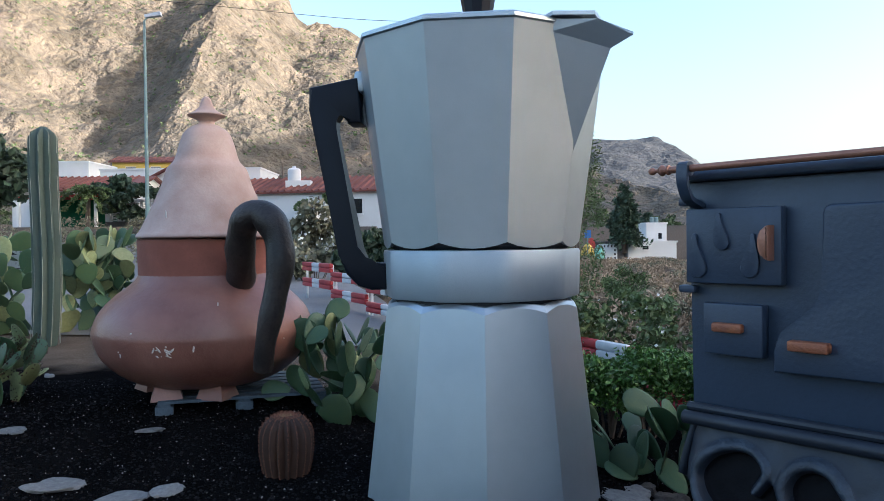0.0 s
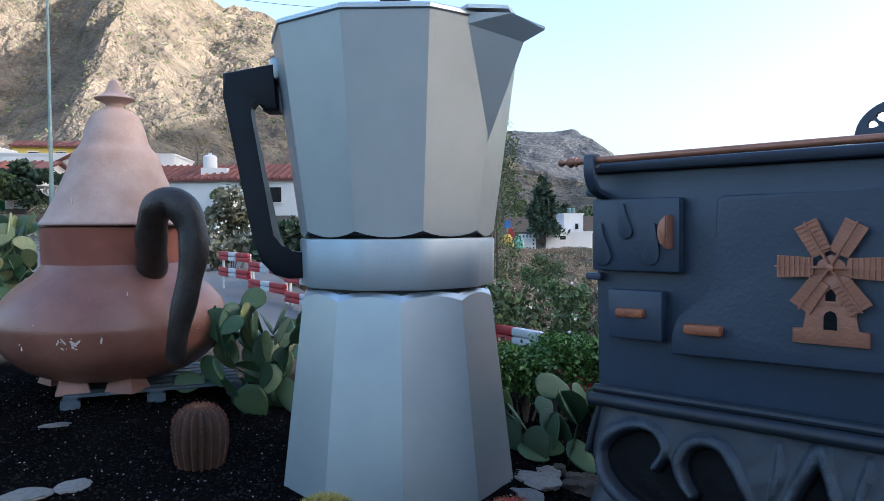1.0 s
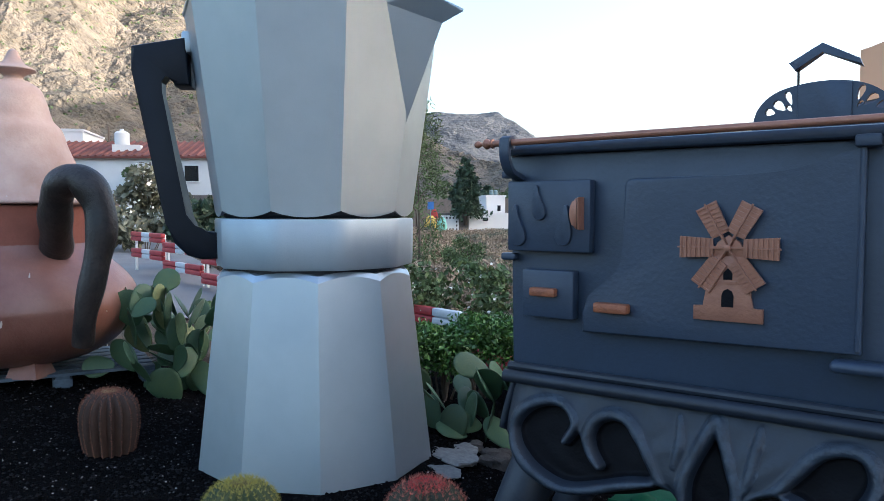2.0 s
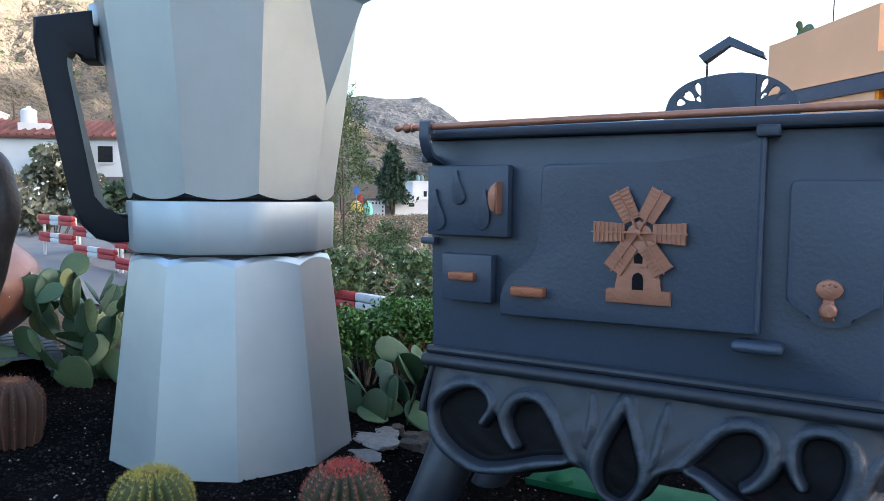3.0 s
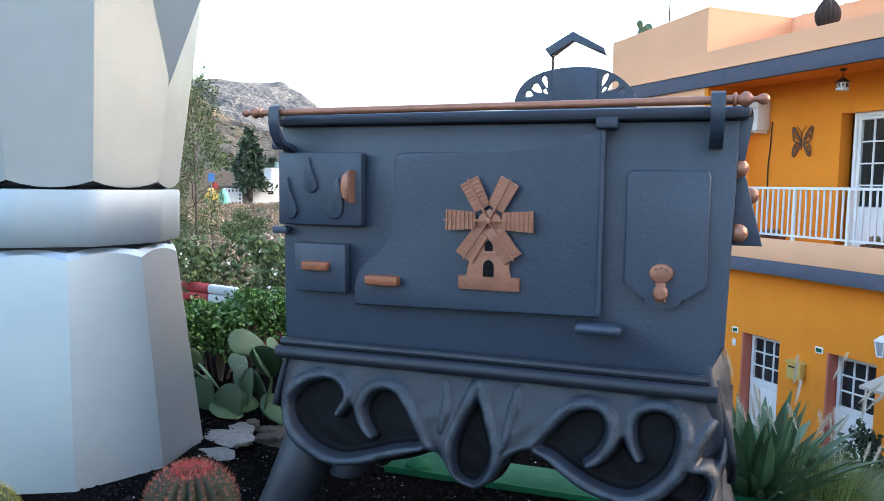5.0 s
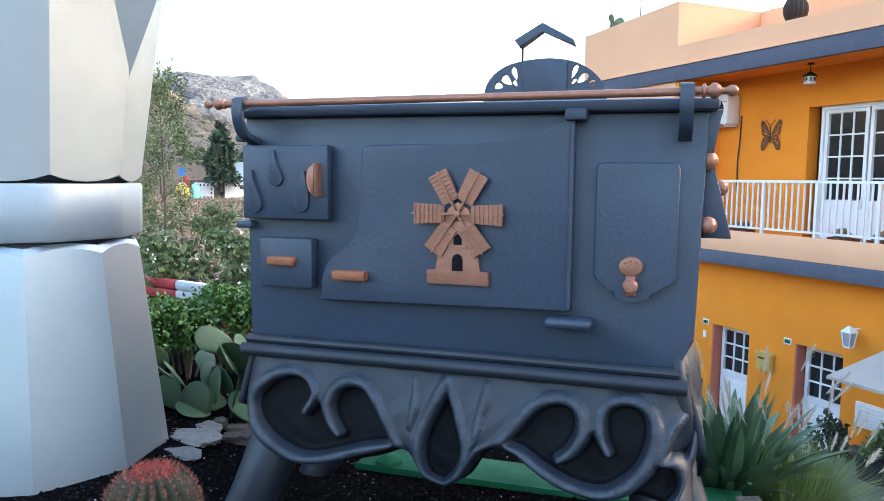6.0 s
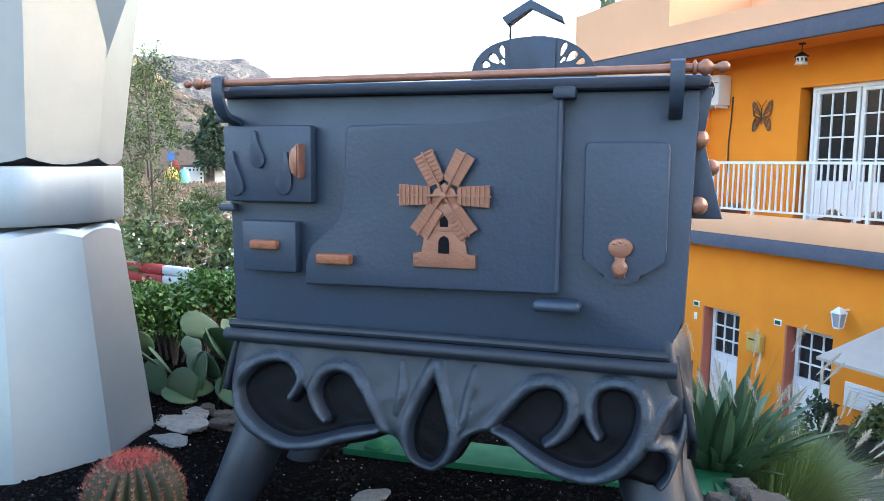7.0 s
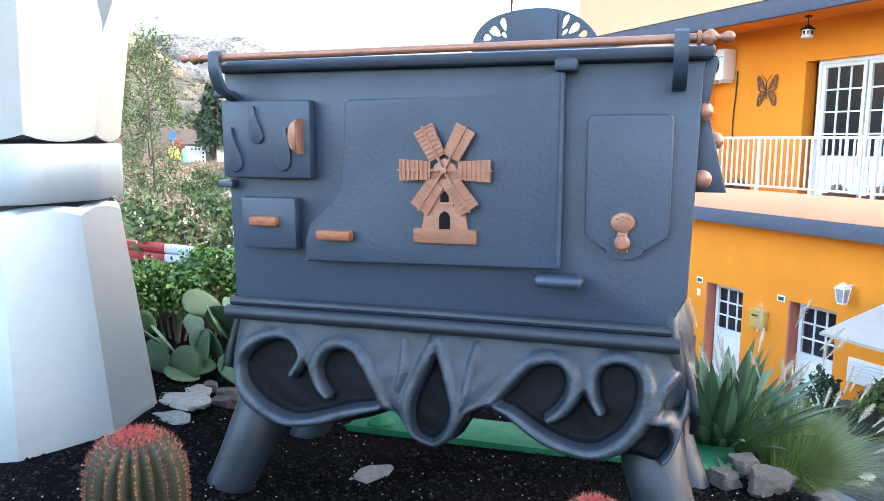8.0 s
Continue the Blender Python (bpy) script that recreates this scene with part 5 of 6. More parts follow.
def blades(name, at, count, length, spread, mat, label, seed, width=0.004, droop=0.5, plumes=0):
    rng = random.Random(seed)
    verts, faces = [], []
    ends = []
    for k in range(count):
        az = rng.uniform(0, 6.28)
        out = Vector((math.cos(az), math.sin(az), 0))
        side = Vector((-out.y, out.x, 0)) * width
        L, lean = length * rng.uniform(0.6, 1.15), rng.uniform(0.05, spread)
        root = out * rng.uniform(0, 0.16)
        n = len(verts)
        for j in range(5):
            t = j / 4
            p = root + out * (L * lean * t * (0.5 + 0.5 * t)) + Vector((0, 0, L * (t - droop * lean * t * t)))
            wd = side * (1 - t * 0.95)
            verts += [tuple(p - wd), tuple(p + wd)]
        ends.append((Vector(verts[-1]), (Vector(verts[-1]) - Vector(verts[-3])).normalized()))
        faces += [(n + 2 * j, n + 2 * j + 1, n + 2 * j + 3, n + 2 * j + 2) for j in range(4)]
    p = thing(name, pose(at[0], at[1], ground_z(*at) - 0.03), label, "grass")
    tagged(raw_part("blade_mass", verts, faces, mat, p), kind="stuff")
    for e, d in [q for q in ends if q[0].z > 0.40 * length][:plumes]:
        bm = tube([e - d * 0.02, e + d * 0.05, e + d * 0.11, e + d * 0.17], lambda t: 0.0015 + 0.003 * math.sin(math.pi * min(t + 0.12, 1)), 6)
        for k in range(260):
            t = rng.random()
            q = e + d * (0.18 * t - 0.015)
            f = (Vector((rng.uniform(-1, 1), rng.uniform(-1, 1), rng.uniform(-1, 1))).normalized() + d * 1.2) * 0.030 * math.sin(math.pi * (0.12 + 0.8 * t))
            w = f.cross(d).normalized() * 0.0012
            bm.faces.new([bm.verts.new(v) for v in (q - w, q + w, q + f)])
        part("plume", bm, PLUME, p, "feathery pale seed head")


agave_grass((4.05, 2.90))
blades("fountain_grass", (4.30, 2.58), 4200, 0.66, 0.95, GRASS, "fountain grass with thin arching blades beside the agave", 3, 0.0035, 0.55)
blades("fountain_grass_tuft", (4.10, 2.80), 110, 0.95, 0.50, GRASS, "arching grass stalks with pale seed plumes", 4, 0.002, 0.4, 16)
blades("fountain_grass_tuft", (4.50, 2.62), 150, 0.98, 0.85, GRASS, "arching grass stalks with pale seed plumes", 6, 0.002, 0.45, 34)
blades("grass_tuft", (4.05, 2.52), 240, 0.42, 1.0, GRASS, "dry grass tuft by the rocks", 5, 0.003, 0.6)


# ---------- red and white barrier ----------
def barrier():
    a, b = Vector((-3.25, 17.25, 0)), Vector((3.2, 5.1, 0))
    way = (b - a).normalized()
    n = 7
    L = (b - a).length / n
    turn = math.degrees(math.atan2(way.y, way.x))
    for k in range(n):
        p = a + way * L * (k + 0.5)
        drop = 0.15 - 0.71 * (k / (n - 1)) ** 0.8
        unit = thing("barrier", pose(p.x, p.y, drop, 0, 0, turn), "red and white plastic barrier with two rails beside the road", "barrier", "barriers along the road")
        for z in (0.40, 0.76):
            for a0, a1, red in ((0.0, 0.36, True), (0.36, 0.62, False), (0.62, 1.0, True)):
                x0, x1 = -L / 2 + 0.02 + a0 * (L - 0.04), -L / 2 + 0.02 + a1 * (L - 0.04) - 0.004
                bm = box(x0, x1, -0.045, 0.045, z, z + 0.095, 0.022)
                box(x0, x1, -0.045, 0.045, z + 0.10, z + 0.195, 0.022, bm=bm)
                part("rail", bm, REDPAINT if red else WHITEPLASTIC, unit, "red ribbed rail segment" if red else "white ribbed rail segment")
        for x in (-L / 2 + 0.1, L / 2 - 0.1):
            part("post", box(x - 0.03, x + 0.03, 0.03, 0.08, 0.0, 0.93, 0.012), WHITEPLASTIC, unit)
            part("foot", box(x - 0.10, x + 0.10, -0.3, 0.3, -0.05, 0.07, 0.02), WHITEPLASTIC, unit)


barrier()


# ---------- orange building ----------
BLD = pose(0, 0, 0, 0, 0, 83)          # local x runs along the facade, local y points to the garden


def build_orange():
    b = thing("apartment_building", BLD, "two-storey orange building with blue-grey bands and a balcony", "building")
    S0 = 1.5

    def bx(name, x0, x1, y0, y1, z0, z1, mat, parent=b, label="", bevel=0.0):
        return part(name, box(x0, x1, y0, y1, z0, z1, bevel), mat, parent, label)

    def wall_with_holes(name, x0, x1, y0, y1, z0, z1, holes, mat, label):
        """A wall between x0 and x1, in panels round its door openings (s0, s1, z0, z1)."""
        xs = x0
        for h0, h1, hz0, hz1 in sorted(holes):
            bx(name, xs, h0, y0, y1, z0, z1, mat, b, label)
            if hz0 > z0 + 0.01:
                bx(name, h0, h1, y0, y1, z0, hz0, mat, b, label)
            bx(name, h0, h1, y0, y1, hz1, z1, mat, b, label)
            xs = h1
        bx(name, xs, x1, y0, y1, z0, z1, mat, b, label)

    low_holes = [(8.72, 9.50, -2.85, -0.85), (7.02, 7.80, -2.85, -0.84)]
    wall_with_holes("lower_wall", S0, 12.9, -9.75, -9.5, -3.2, 0.25, low_holes, ORANGE, "orange rendered ground-floor wall")
    wall_with_holes("upper_wall", S0, 10.5, -10.45, -10.2, 0.55, 3.40, [(6.62, 8.42, 0.66, 2.78)], ORANGE, "orange rendered upper wall behind the balcony")
    bx("back_wall", S0, 13.0, -15.2, -15.0, -3.2, 4.4, ORANGE)
    bx("end_wall", S0 - 0.2, S0, -15.2, -9.2, -3.2, 4.0, PEACH)
    bx("end_wall", 13.0, 13.2, -15.2, -9.21, -3.2, 4.6, PEACH)
    bx("bay_wall", 10.38, 13.0, -9.45, -9.2, 0.25, 3.34, PEACH, b, "peach rendered projecting wall")
    bx("bay_side", 10.30, 10.38, -10.2, -9.21, 0.82, 3.38, ORANGE)
    # balcony
    bx("balcony_slab", S0, 10.38, -10.2, -9.25, 0.30, 0.66, PEACH, b, "balcony floor slab")
    bx("balcony_fascia", S0, 13.2, -9.25, -9.19, 0.465, 0.81, PEACH, b, "peach balcony fascia", 0.006)
    bx("band", S0, 13.2, -9.25, -9.175, 0.245, 0.462, NAVY, b, "blue-grey painted band", 0.006)
    bx("soffit", S0, 12.9, -9.5, -9.25, 0.225, 0.25, ORANGE)
    # roof slab and parapets
    bx("roof_band", S0, 13.22, -9.25, -9.15, 3.34, 3.60, NAVY, b, "blue-grey painted roof band", 0.006)
    bx("roof_slab", S0, 13.1, -15.0, -9.25, 3.385, 3.60, ORANGE, b, "orange soffit over the balcony")
    bx("drip", S0, 13.23, -9.25, -9.13, 3.602, 3.63, PEACH)
    bx("parapet", S0, 10.35, -9.45, -9.19, 3.63, 3.95, PEACH, b, "low peach parapet")
    part("roof_block", slab([(10.35, 3.63), (13.18, 3.63), (13.18, 4.58), (10.35, 4.72)], -11.3, -9.19, 0.01), PEACH, b, "peach rooftop block")
    bx("terrace_wall", S0, 10.35, -11.3, -11.1, 3.6, 4.72, PEACH, b, "set-back peach terrace wall")
    # railing
    rail = bx("railing", S0, 10.36, -9.24, -9.20, 1.585, 1.625, WHITE, b, "white painted balcony railing")
    bx("bottom_rail", S0, 10.36, -9.235, -9.205, 0.865, 0.895, WHITE, rail)
    bal = mesh_of("baluster", box(-0.011, 0.011, -0.011, 0.011, 0.895, 1.585), WHITE)
    post = mesh_of("post", box(-0.022, 0.022, -0.022, 0.022, 0.80, 1.60), WHITE)
    s, k = 3.6, 0
    while s < 10.3:
        o = new("post" if k % 9 == 0 else "baluster", post if k % 9 == 0 else bal)
        o.parent, o.matrix_basis = rail, pose(s, -9.22, 0)
        s, k = s + 0.105, k + 1

    def glazed_door(name, x0, x1, y, z0, z1, sill, cols, rows, label, curtain=False):
        """A white door leaf: frame, glazing bars with panes above, panelled below."""
        d = bx(name, x0, x1, y - 0.05, y - 0.042, z0, z1, CURTAIN if curtain else GLASS, b, label)
        f = 0.055
        bm = box(x0, x0 + f, y - 0.04, y + 0.01, z0, z1)
        box(x1 - f, x1, y - 0.04, y + 0.01, z0, z1, bm=bm)
        box(x0 + f, x1 - f, y - 0.04, y + 0.01, z1 - f, z1, bm=bm)
        box(x0 + f, x1 - f, y - 0.04, y + 0.01, sill - f, sill, bm=bm)
        part("frame", bm, WHITE, d)
        part("lower_panel", box(x0 + f, x1 - f, y - 0.03, y, z0, sill - f), WHITE, d)
        part("raised_field", box(x0 + f + 0.05, x1 - f - 0.05, y, y + 0.012, z0 + 0.12, sill - f - 0.08, 0.008), WHITE, d)
        w, h = (x1 - x0 - 2 * f) / cols, (z1 - f - sill) / rows
        pane = mesh_of("pane", box(-w / 2 + 0.012, w / 2 - 0.012, -0.004, 0.0, -h / 2 + 0.012, h / 2 - 0.012), GLASS)
        for i in range(cols):
            for j in range(rows):
                o = new("pane", pane)
                o.parent, o.matrix_basis = d, pose(x0 + f + w * (i + 0.5), y - 0.026, sill + h * (j + 0.5))
        for i in range(1, cols):
            part("bar", box(x0 + f + w * i - 0.012, x0 + f + w * i + 0.012, y - 0.03, y - 0.005, sill, z1 - f), WHITE, d)
        for j in range(1, rows):
            part("bar", box(x0 + f, x1 - f, y - 0.031, y - 0.004, sill + h * j - 0.012, sill + h * j + 0.012), WHITE, d)
        part("handle", box(x0 + 0.02, x0 + 0.035, y + 0.01, y + 0.05, sill - 0.12, sill + 0.02, 0.004), WHITE, d)
        return d

    for x0, x1 in ((7.47, 8.20), (6.70, 7.44)):
        glazed_door("balcony_door", x0, x1, -10.32, 0.66, 2.72, 1.33, 3, 4, "white glazed balcony door leaf with grey curtain", True)
    bm = box(8.20, 8.25, -10.38, -10.28, 0.66, 2.78)
    box(6.65, 6.70, -10.38, -10.28, 0.66, 2.78, bm=bm)
    box(6.70, 8.20, -10.38, -10.28, 2.72, 2.78, bm=bm)
    part("door_frame", bm, WHITE, b, "white door frame")
    for (h0, h1, z0, z1) in low_holes:
        glazed_door("front_door", h0 + 0.03, h1 - 0.03, -9.68, z0, z1 - 0.03, -1.63, 3, 3, "white half-glazed front door")
        bx("reveal", h1 - 0.006, h1 - 0.002, -9.75, -9.497, z0, z1, SALMON, b, "salmon-painted door reveal")
        bx("reveal", h1 - 0.002, h1 + 0.03, -9.5, -9.495, z0, z1 + 0.01, SALMON, b)
    # wall fittings belong to the house
    ac = bx("air_conditioner", 9.84, 10.29, -10.19, -9.90, 2.60, 3.12, WHITE, b, "white outdoor air-conditioning unit", 0.02)
    part("fan_grille", lathe([(0.19, 0), (0.185, 0.012), (0.05, 0.016), (0, 0.016)], 24, m=pose(10.12, -9.90, 2.86, -90)), IRON, ac)
    part("grille_line", box(9.86, 9.99, -9.90, -9.895, 2.98, 2.99), IRON, ac)
    for x in (9.92, 10.2):
        bx("bracket", x - 0.015, x + 0.015, -10.2, -9.92, 2.555, 2.60, WHITE, ac)
    part("pipe", tube(smooth_line([(9.78, -10.18, 2.75), (9.80, -10.18, 2.3), (9.83, -10.18, 1.9), (9.80, -10.18, 1.2)], 4), 0.012, 6), IRON, ac, "dark drain pipe")
    bf = part("butterfly_ornament", tube([(9.13, -10.17, 2.24), (9.13, -10.16, 2.50)], lambda t: 0.022 * math.sin(0.3 + 2.4 * t), 8), IRON, b, "wrought-iron butterfly on the wall")
    for s in (-1, 1):
        for pts in ([(0.02, 2.38), (0.08, 2.50), (0.16, 2.61), (0.20, 2.60), (0.185, 2.48), (0.16, 2.39), (0.03, 2.36)],
                    [(0.02, 2.35), (0.12, 2.35), (0.175, 2.27), (0.18, 2.15), (0.13, 2.15), (0.07, 2.25), (0.02, 2.33)]):
            line = smooth_line([(9.13 + s * x, -10.175, z) for x, z in pts], 4)
            wing = part("wing", tube(line, 0.011, 6), BROWN_IRON, bf, "pierced brown iron wing")
            for i0, i1 in ((0, 8), (0, 12), (0, 16), (5, 18), (8, 15), (11, 20)):
                part("wing_wire", tube([line[i0], line[i1]], 0.008, 5), BROWN_IRON, wing)
    for s in (-1, 1):
        part("feeler", tube([(9.13, -10.16, 2.50), (9.13 + 0.03 * s, -10.16, 2.56), (9.13 + 0.10 * s, -10.16, 2.63)], 0.005, 5), IRON, bf)
    lamp = part("hanging_lantern", lathe([(0.0, 3.26), (0.03, 3.25), (0.105, 3.195), (0.11, 3.185), (0.02, 3.19)], 8, m=pose(8.06, -9.75, 0)), IRON, b, "hanging white lantern")
    part("rod", tube([(8.06, -9.75, 3.25), (8.06, -9.75, 3.385)], 0.007, 6), IRON, lamp)
    part("rose", lathe([(0.05, 3.36), (0.05, 3.386)], 12, m=pose(8.06, -9.75, 0)), IRON, lamp)
    part("cage", lathe([(0.075, 3.185), (0.085, 3.10), (0.095, 3.07), (0.06, 3.065)], 8, m=pose(8.06, -9.75, 0)), WHITE, lamp)
    for k in range(8):
        a = radians(45 * k)
        part("slot", box(-0.016, 0.016, -0.003, 0.003, 3.10, 3.165), GLASS, lamp, at=pose(8.06 + 0.078 * math.sin(a), -9.75 + 0.078 * math.cos(a), 0, 0, 0, -45 * k))
    wl = part("wall_lantern", loft([[(6.805 + sx * h, -9.30 + sy * h, z) for sx, sy in ((-1, -1), (1, -1), (1, 1), (-1, 1))] for h, z in ((0.044, -0.64), (0.066, -0.45))]), CURTAIN, b, "white wall lantern with pale panes")
    for sx in (-1, 1):
        for sy in (-1, 1):
            part("corner_bar", tube([(6.805 + sx * 0.045, -9.30 + sy * 0.045, -0.645), (6.805 + sx * 0.068, -9.30 + sy * 0.068, -0.445)], 0.009, 6), WHITE, wl)
    part("hood", lathe([(0.112, -0.448), (0.106, -0.432), (0.055, -0.392), (0.040, -0.375), (0.018, -0.365), (0, -0.355)], 4, m=pose(6.805, -9.30, 0, 0, 0, 45)), WHITE, wl)
    bx("arm", 6.79, 6.82, -9.5, -9.34, -0.425, -0.40, WHITE, wl)
    bx("base_plate", 6.76, 6.85, -9.345, -9.255, -0.662, -0.64, WHITE, wl)
    mb = bx("letterbox", 8.19, 8.46, -9.5, -9.38, -1.37, -1.10, MUSTARD, b, "mustard metal letterbox", 0.015)
    part("flap", box(8.24, 8.41, -9.38, -9.372, -1.18, -1.155), IRON, mb)
    part("roof", slab([(8.17, -1.105), (8.48, -1.105), (8.44, -1.065), (8.21, -1.065)], -9.5, -9.36, 0.005), MUSTARD, mb)
    for x, z in ((9.69, -0.84), (7.97, -0.83)):
        pl = bx("plate", x - 0.07, x + 0.07, -9.5, -9.488, z - 0.05, z + 0.05, WHITE, b, "small white plate with a dark bar", 0.004)
        bx("plain_bar", x - 0.05, x + 0.05, -9.488, -9.485, z - 0.028, z + 0.028, GREENPAINT, pl)
    for x, z in ((9.70, -1.06), (6.82, -0.98), (6.62, -0.9)):
        bx("bell_plate", x - 0.035, x + 0.035, -9.5, -9.485, z - 0.06, z + 0.06, WHITE, b, "small white bell plate", 0.004)
    lv = bx("louvred_window", 6.15, 6.76, -9.5, -9.46, -1.76, -1.42, WHITE, b, "white louvred window")
    for k in range(6):
        part("louvre", box(6.19, 6.72, -0.012, 0.012, -0.003, 0.003), WHITEWASH, lv, at=pose(0, -9.445, -1.71 + k * 0.05, 35, 0, 0))
    # canvas awning in front of the ground floor
    aw = part("awning", slab([(-9.42, -0.42), (-7.98, -0.74), (-7.98, -0.775), (-9.42, -0.455)], -6.08, -3.2), CREAM, b, "cream canvas awning", at=pose(0, 0, 0, 0, 0, 90))
    bx("front_bar", 3.2, 6.09, -8.0, -7.94, -0.80, -0.735, WHITE, aw)
    bx("valance", 3.2, 6.05, -7.975, -7.965, -0.98, -0.80, CREAM, aw)
    bx("side_arm", 6.02, 6.06, -9.45, -8.0, -0.86, -0.82, WHITE, aw, "", 0.0)
    # rooftop planting and mast
    part("mast", tube([(12.3, -9.9, 4.6), (12.3, -9.9, 6.4)], 0.012, 6), IRON, b, "thin rooftop mast")


build_orange()


def on_building(x, y, z):
    return BLD @ Vector((x, y, z))


def roof_plants():
    p = on_building(8.04, -9.35, 3.95)
    pot = thing("potted_barrel_cactus", pose(*p), "dark barrel cactus on the parapet", "cactus")
    bm = bmesh.new()
    rows = []
    for j in range(9):
        t = j / 8
        r = 0.165 * math.sin(0.7 + 2.1 * t)
        rows.append([bm.verts.new((r * (1 + 0.08 * math.cos(16 * a)) * math.cos(a), r * (1 + 0.08 * math.cos(16 * a)) * math.sin(a), 0.40 * t)) for a in (2 * math.pi * k / 64 for k in range(64))])
    for a, b in zip(rows, rows[1:]):
        for k in range(64):
            bm.faces.new((a[k], a[(k + 1) % 64], b[(k + 1) % 64], b[k]))
    bm.faces.new(rows[-1]), bm.faces.new(rows[0])
    part("stem", bm, BARREL_BROWN, pot, "", 60)
    q = on_building(12.5, -9.6, 4.62)
    prickly_pear((q.x, q.y), 8, [(0, 0), (0.15, 0.1), (-0.15, 0)], 9, 0.22, "small prickly pear on the roof edge", "", 0.0, floor=q.z)
    q = on_building(8.9, -11.2, 4.72)
    bowl = thing("clay_bowl", pose(*q), "red clay bowl on the terrace wall", "bowl")
    part("bowl", lathe([(0.12, 0.0), (0.25, 0.10), (0.30, 0.22), (0.27, 0.22)], 24), CLAY_RED, bowl)
    rng = random.Random(31)
    for k in range(7):
        q = on_building(9.3 + 0.42 * k, -11.2 if 9.3 + 0.42 * k < 10.3 else -9.5, 4.70)
        s = new("roof_stone", stone_mesh(300 + k, 1.0, ROCK))
        s.matrix_basis = pose(q.x, q.y, q.z + 0.02) @ Matrix.Diagonal((0.14, 0.10, 0.10, 1))
        tagged(s, "small stone on the roof edge", "stone", "stones on the roof")


roof_plants()


def flower_pot(s, y, z, w, d, h, mat, plant_mat, label, seed, plant=(0.16, 0.2), name="planter"):
    p = on_building(s, y, z)
    t = thing(name, pose(p.x, p.y, p.z, 0, 0, 83), label, "planter")
    part("pot", loft([[(x * w / 2 * k, yy * d / 2 * k, zz) for x, yy in ((-1, -1), (1, -1), (1, 1), (-1, 1))] for k, zz in ((0.8, 0), (1.0, h), (0.9, h), (0.9, h - 0.02))]), mat, t)
    g2 = np.random.default_rng(seed)
    leaves("foliage", cloud(g2, 500, (0, 0, h + plant[1] * 0.7), (plant[0], plant[0], plant[1]), 9, 0.5), 0.045, plant_mat, t, "", seed, 2.2, 0.6)


for s in (8.95, 7.1, 6.5):
    flower_pot(s, -9.45, 0.66, 0.40, 0.18, 0.17, CLAY_RED, LEAF_DRY, "terracotta trough with sparse plants on the balcony", int(s * 10), (0.12, 0.05))
flower_pot(9.75, -9.5, 0.66, 0.28, 0.2, 0.42, WHITE, LEAF_GREY, "white chair-like stand on the balcony", 5, (0.05, 0.05), "plant_stand")
flower_pot(5.75, -8.55, -2.05, 0.36, 0.36, 0.34, BLACKPOT, LEAF_OLIVE, "black plastic pot with a leafy shrub", 7, (0.21, 0.30))
flower_pot(6.62, -8.75, -2.4, 0.36, 0.36, 0.3, BLACKPOT, LEAF_DARK, "black plastic pot with a dark bush", 8, (0.24, 0.42))
terrace = thing("terrace_step", BLD, "grey stone step before the ground floor", "step")
part("step", box(3.0, 6.75, -9.49, -7.6, -2.9, -2.03, 0.02), ROCK, terrace)
part("lower_step", box(3.0, 7.2, -9.48, -7.2, -2.9, -2.40, 0.02), ASPHALT, terrace)


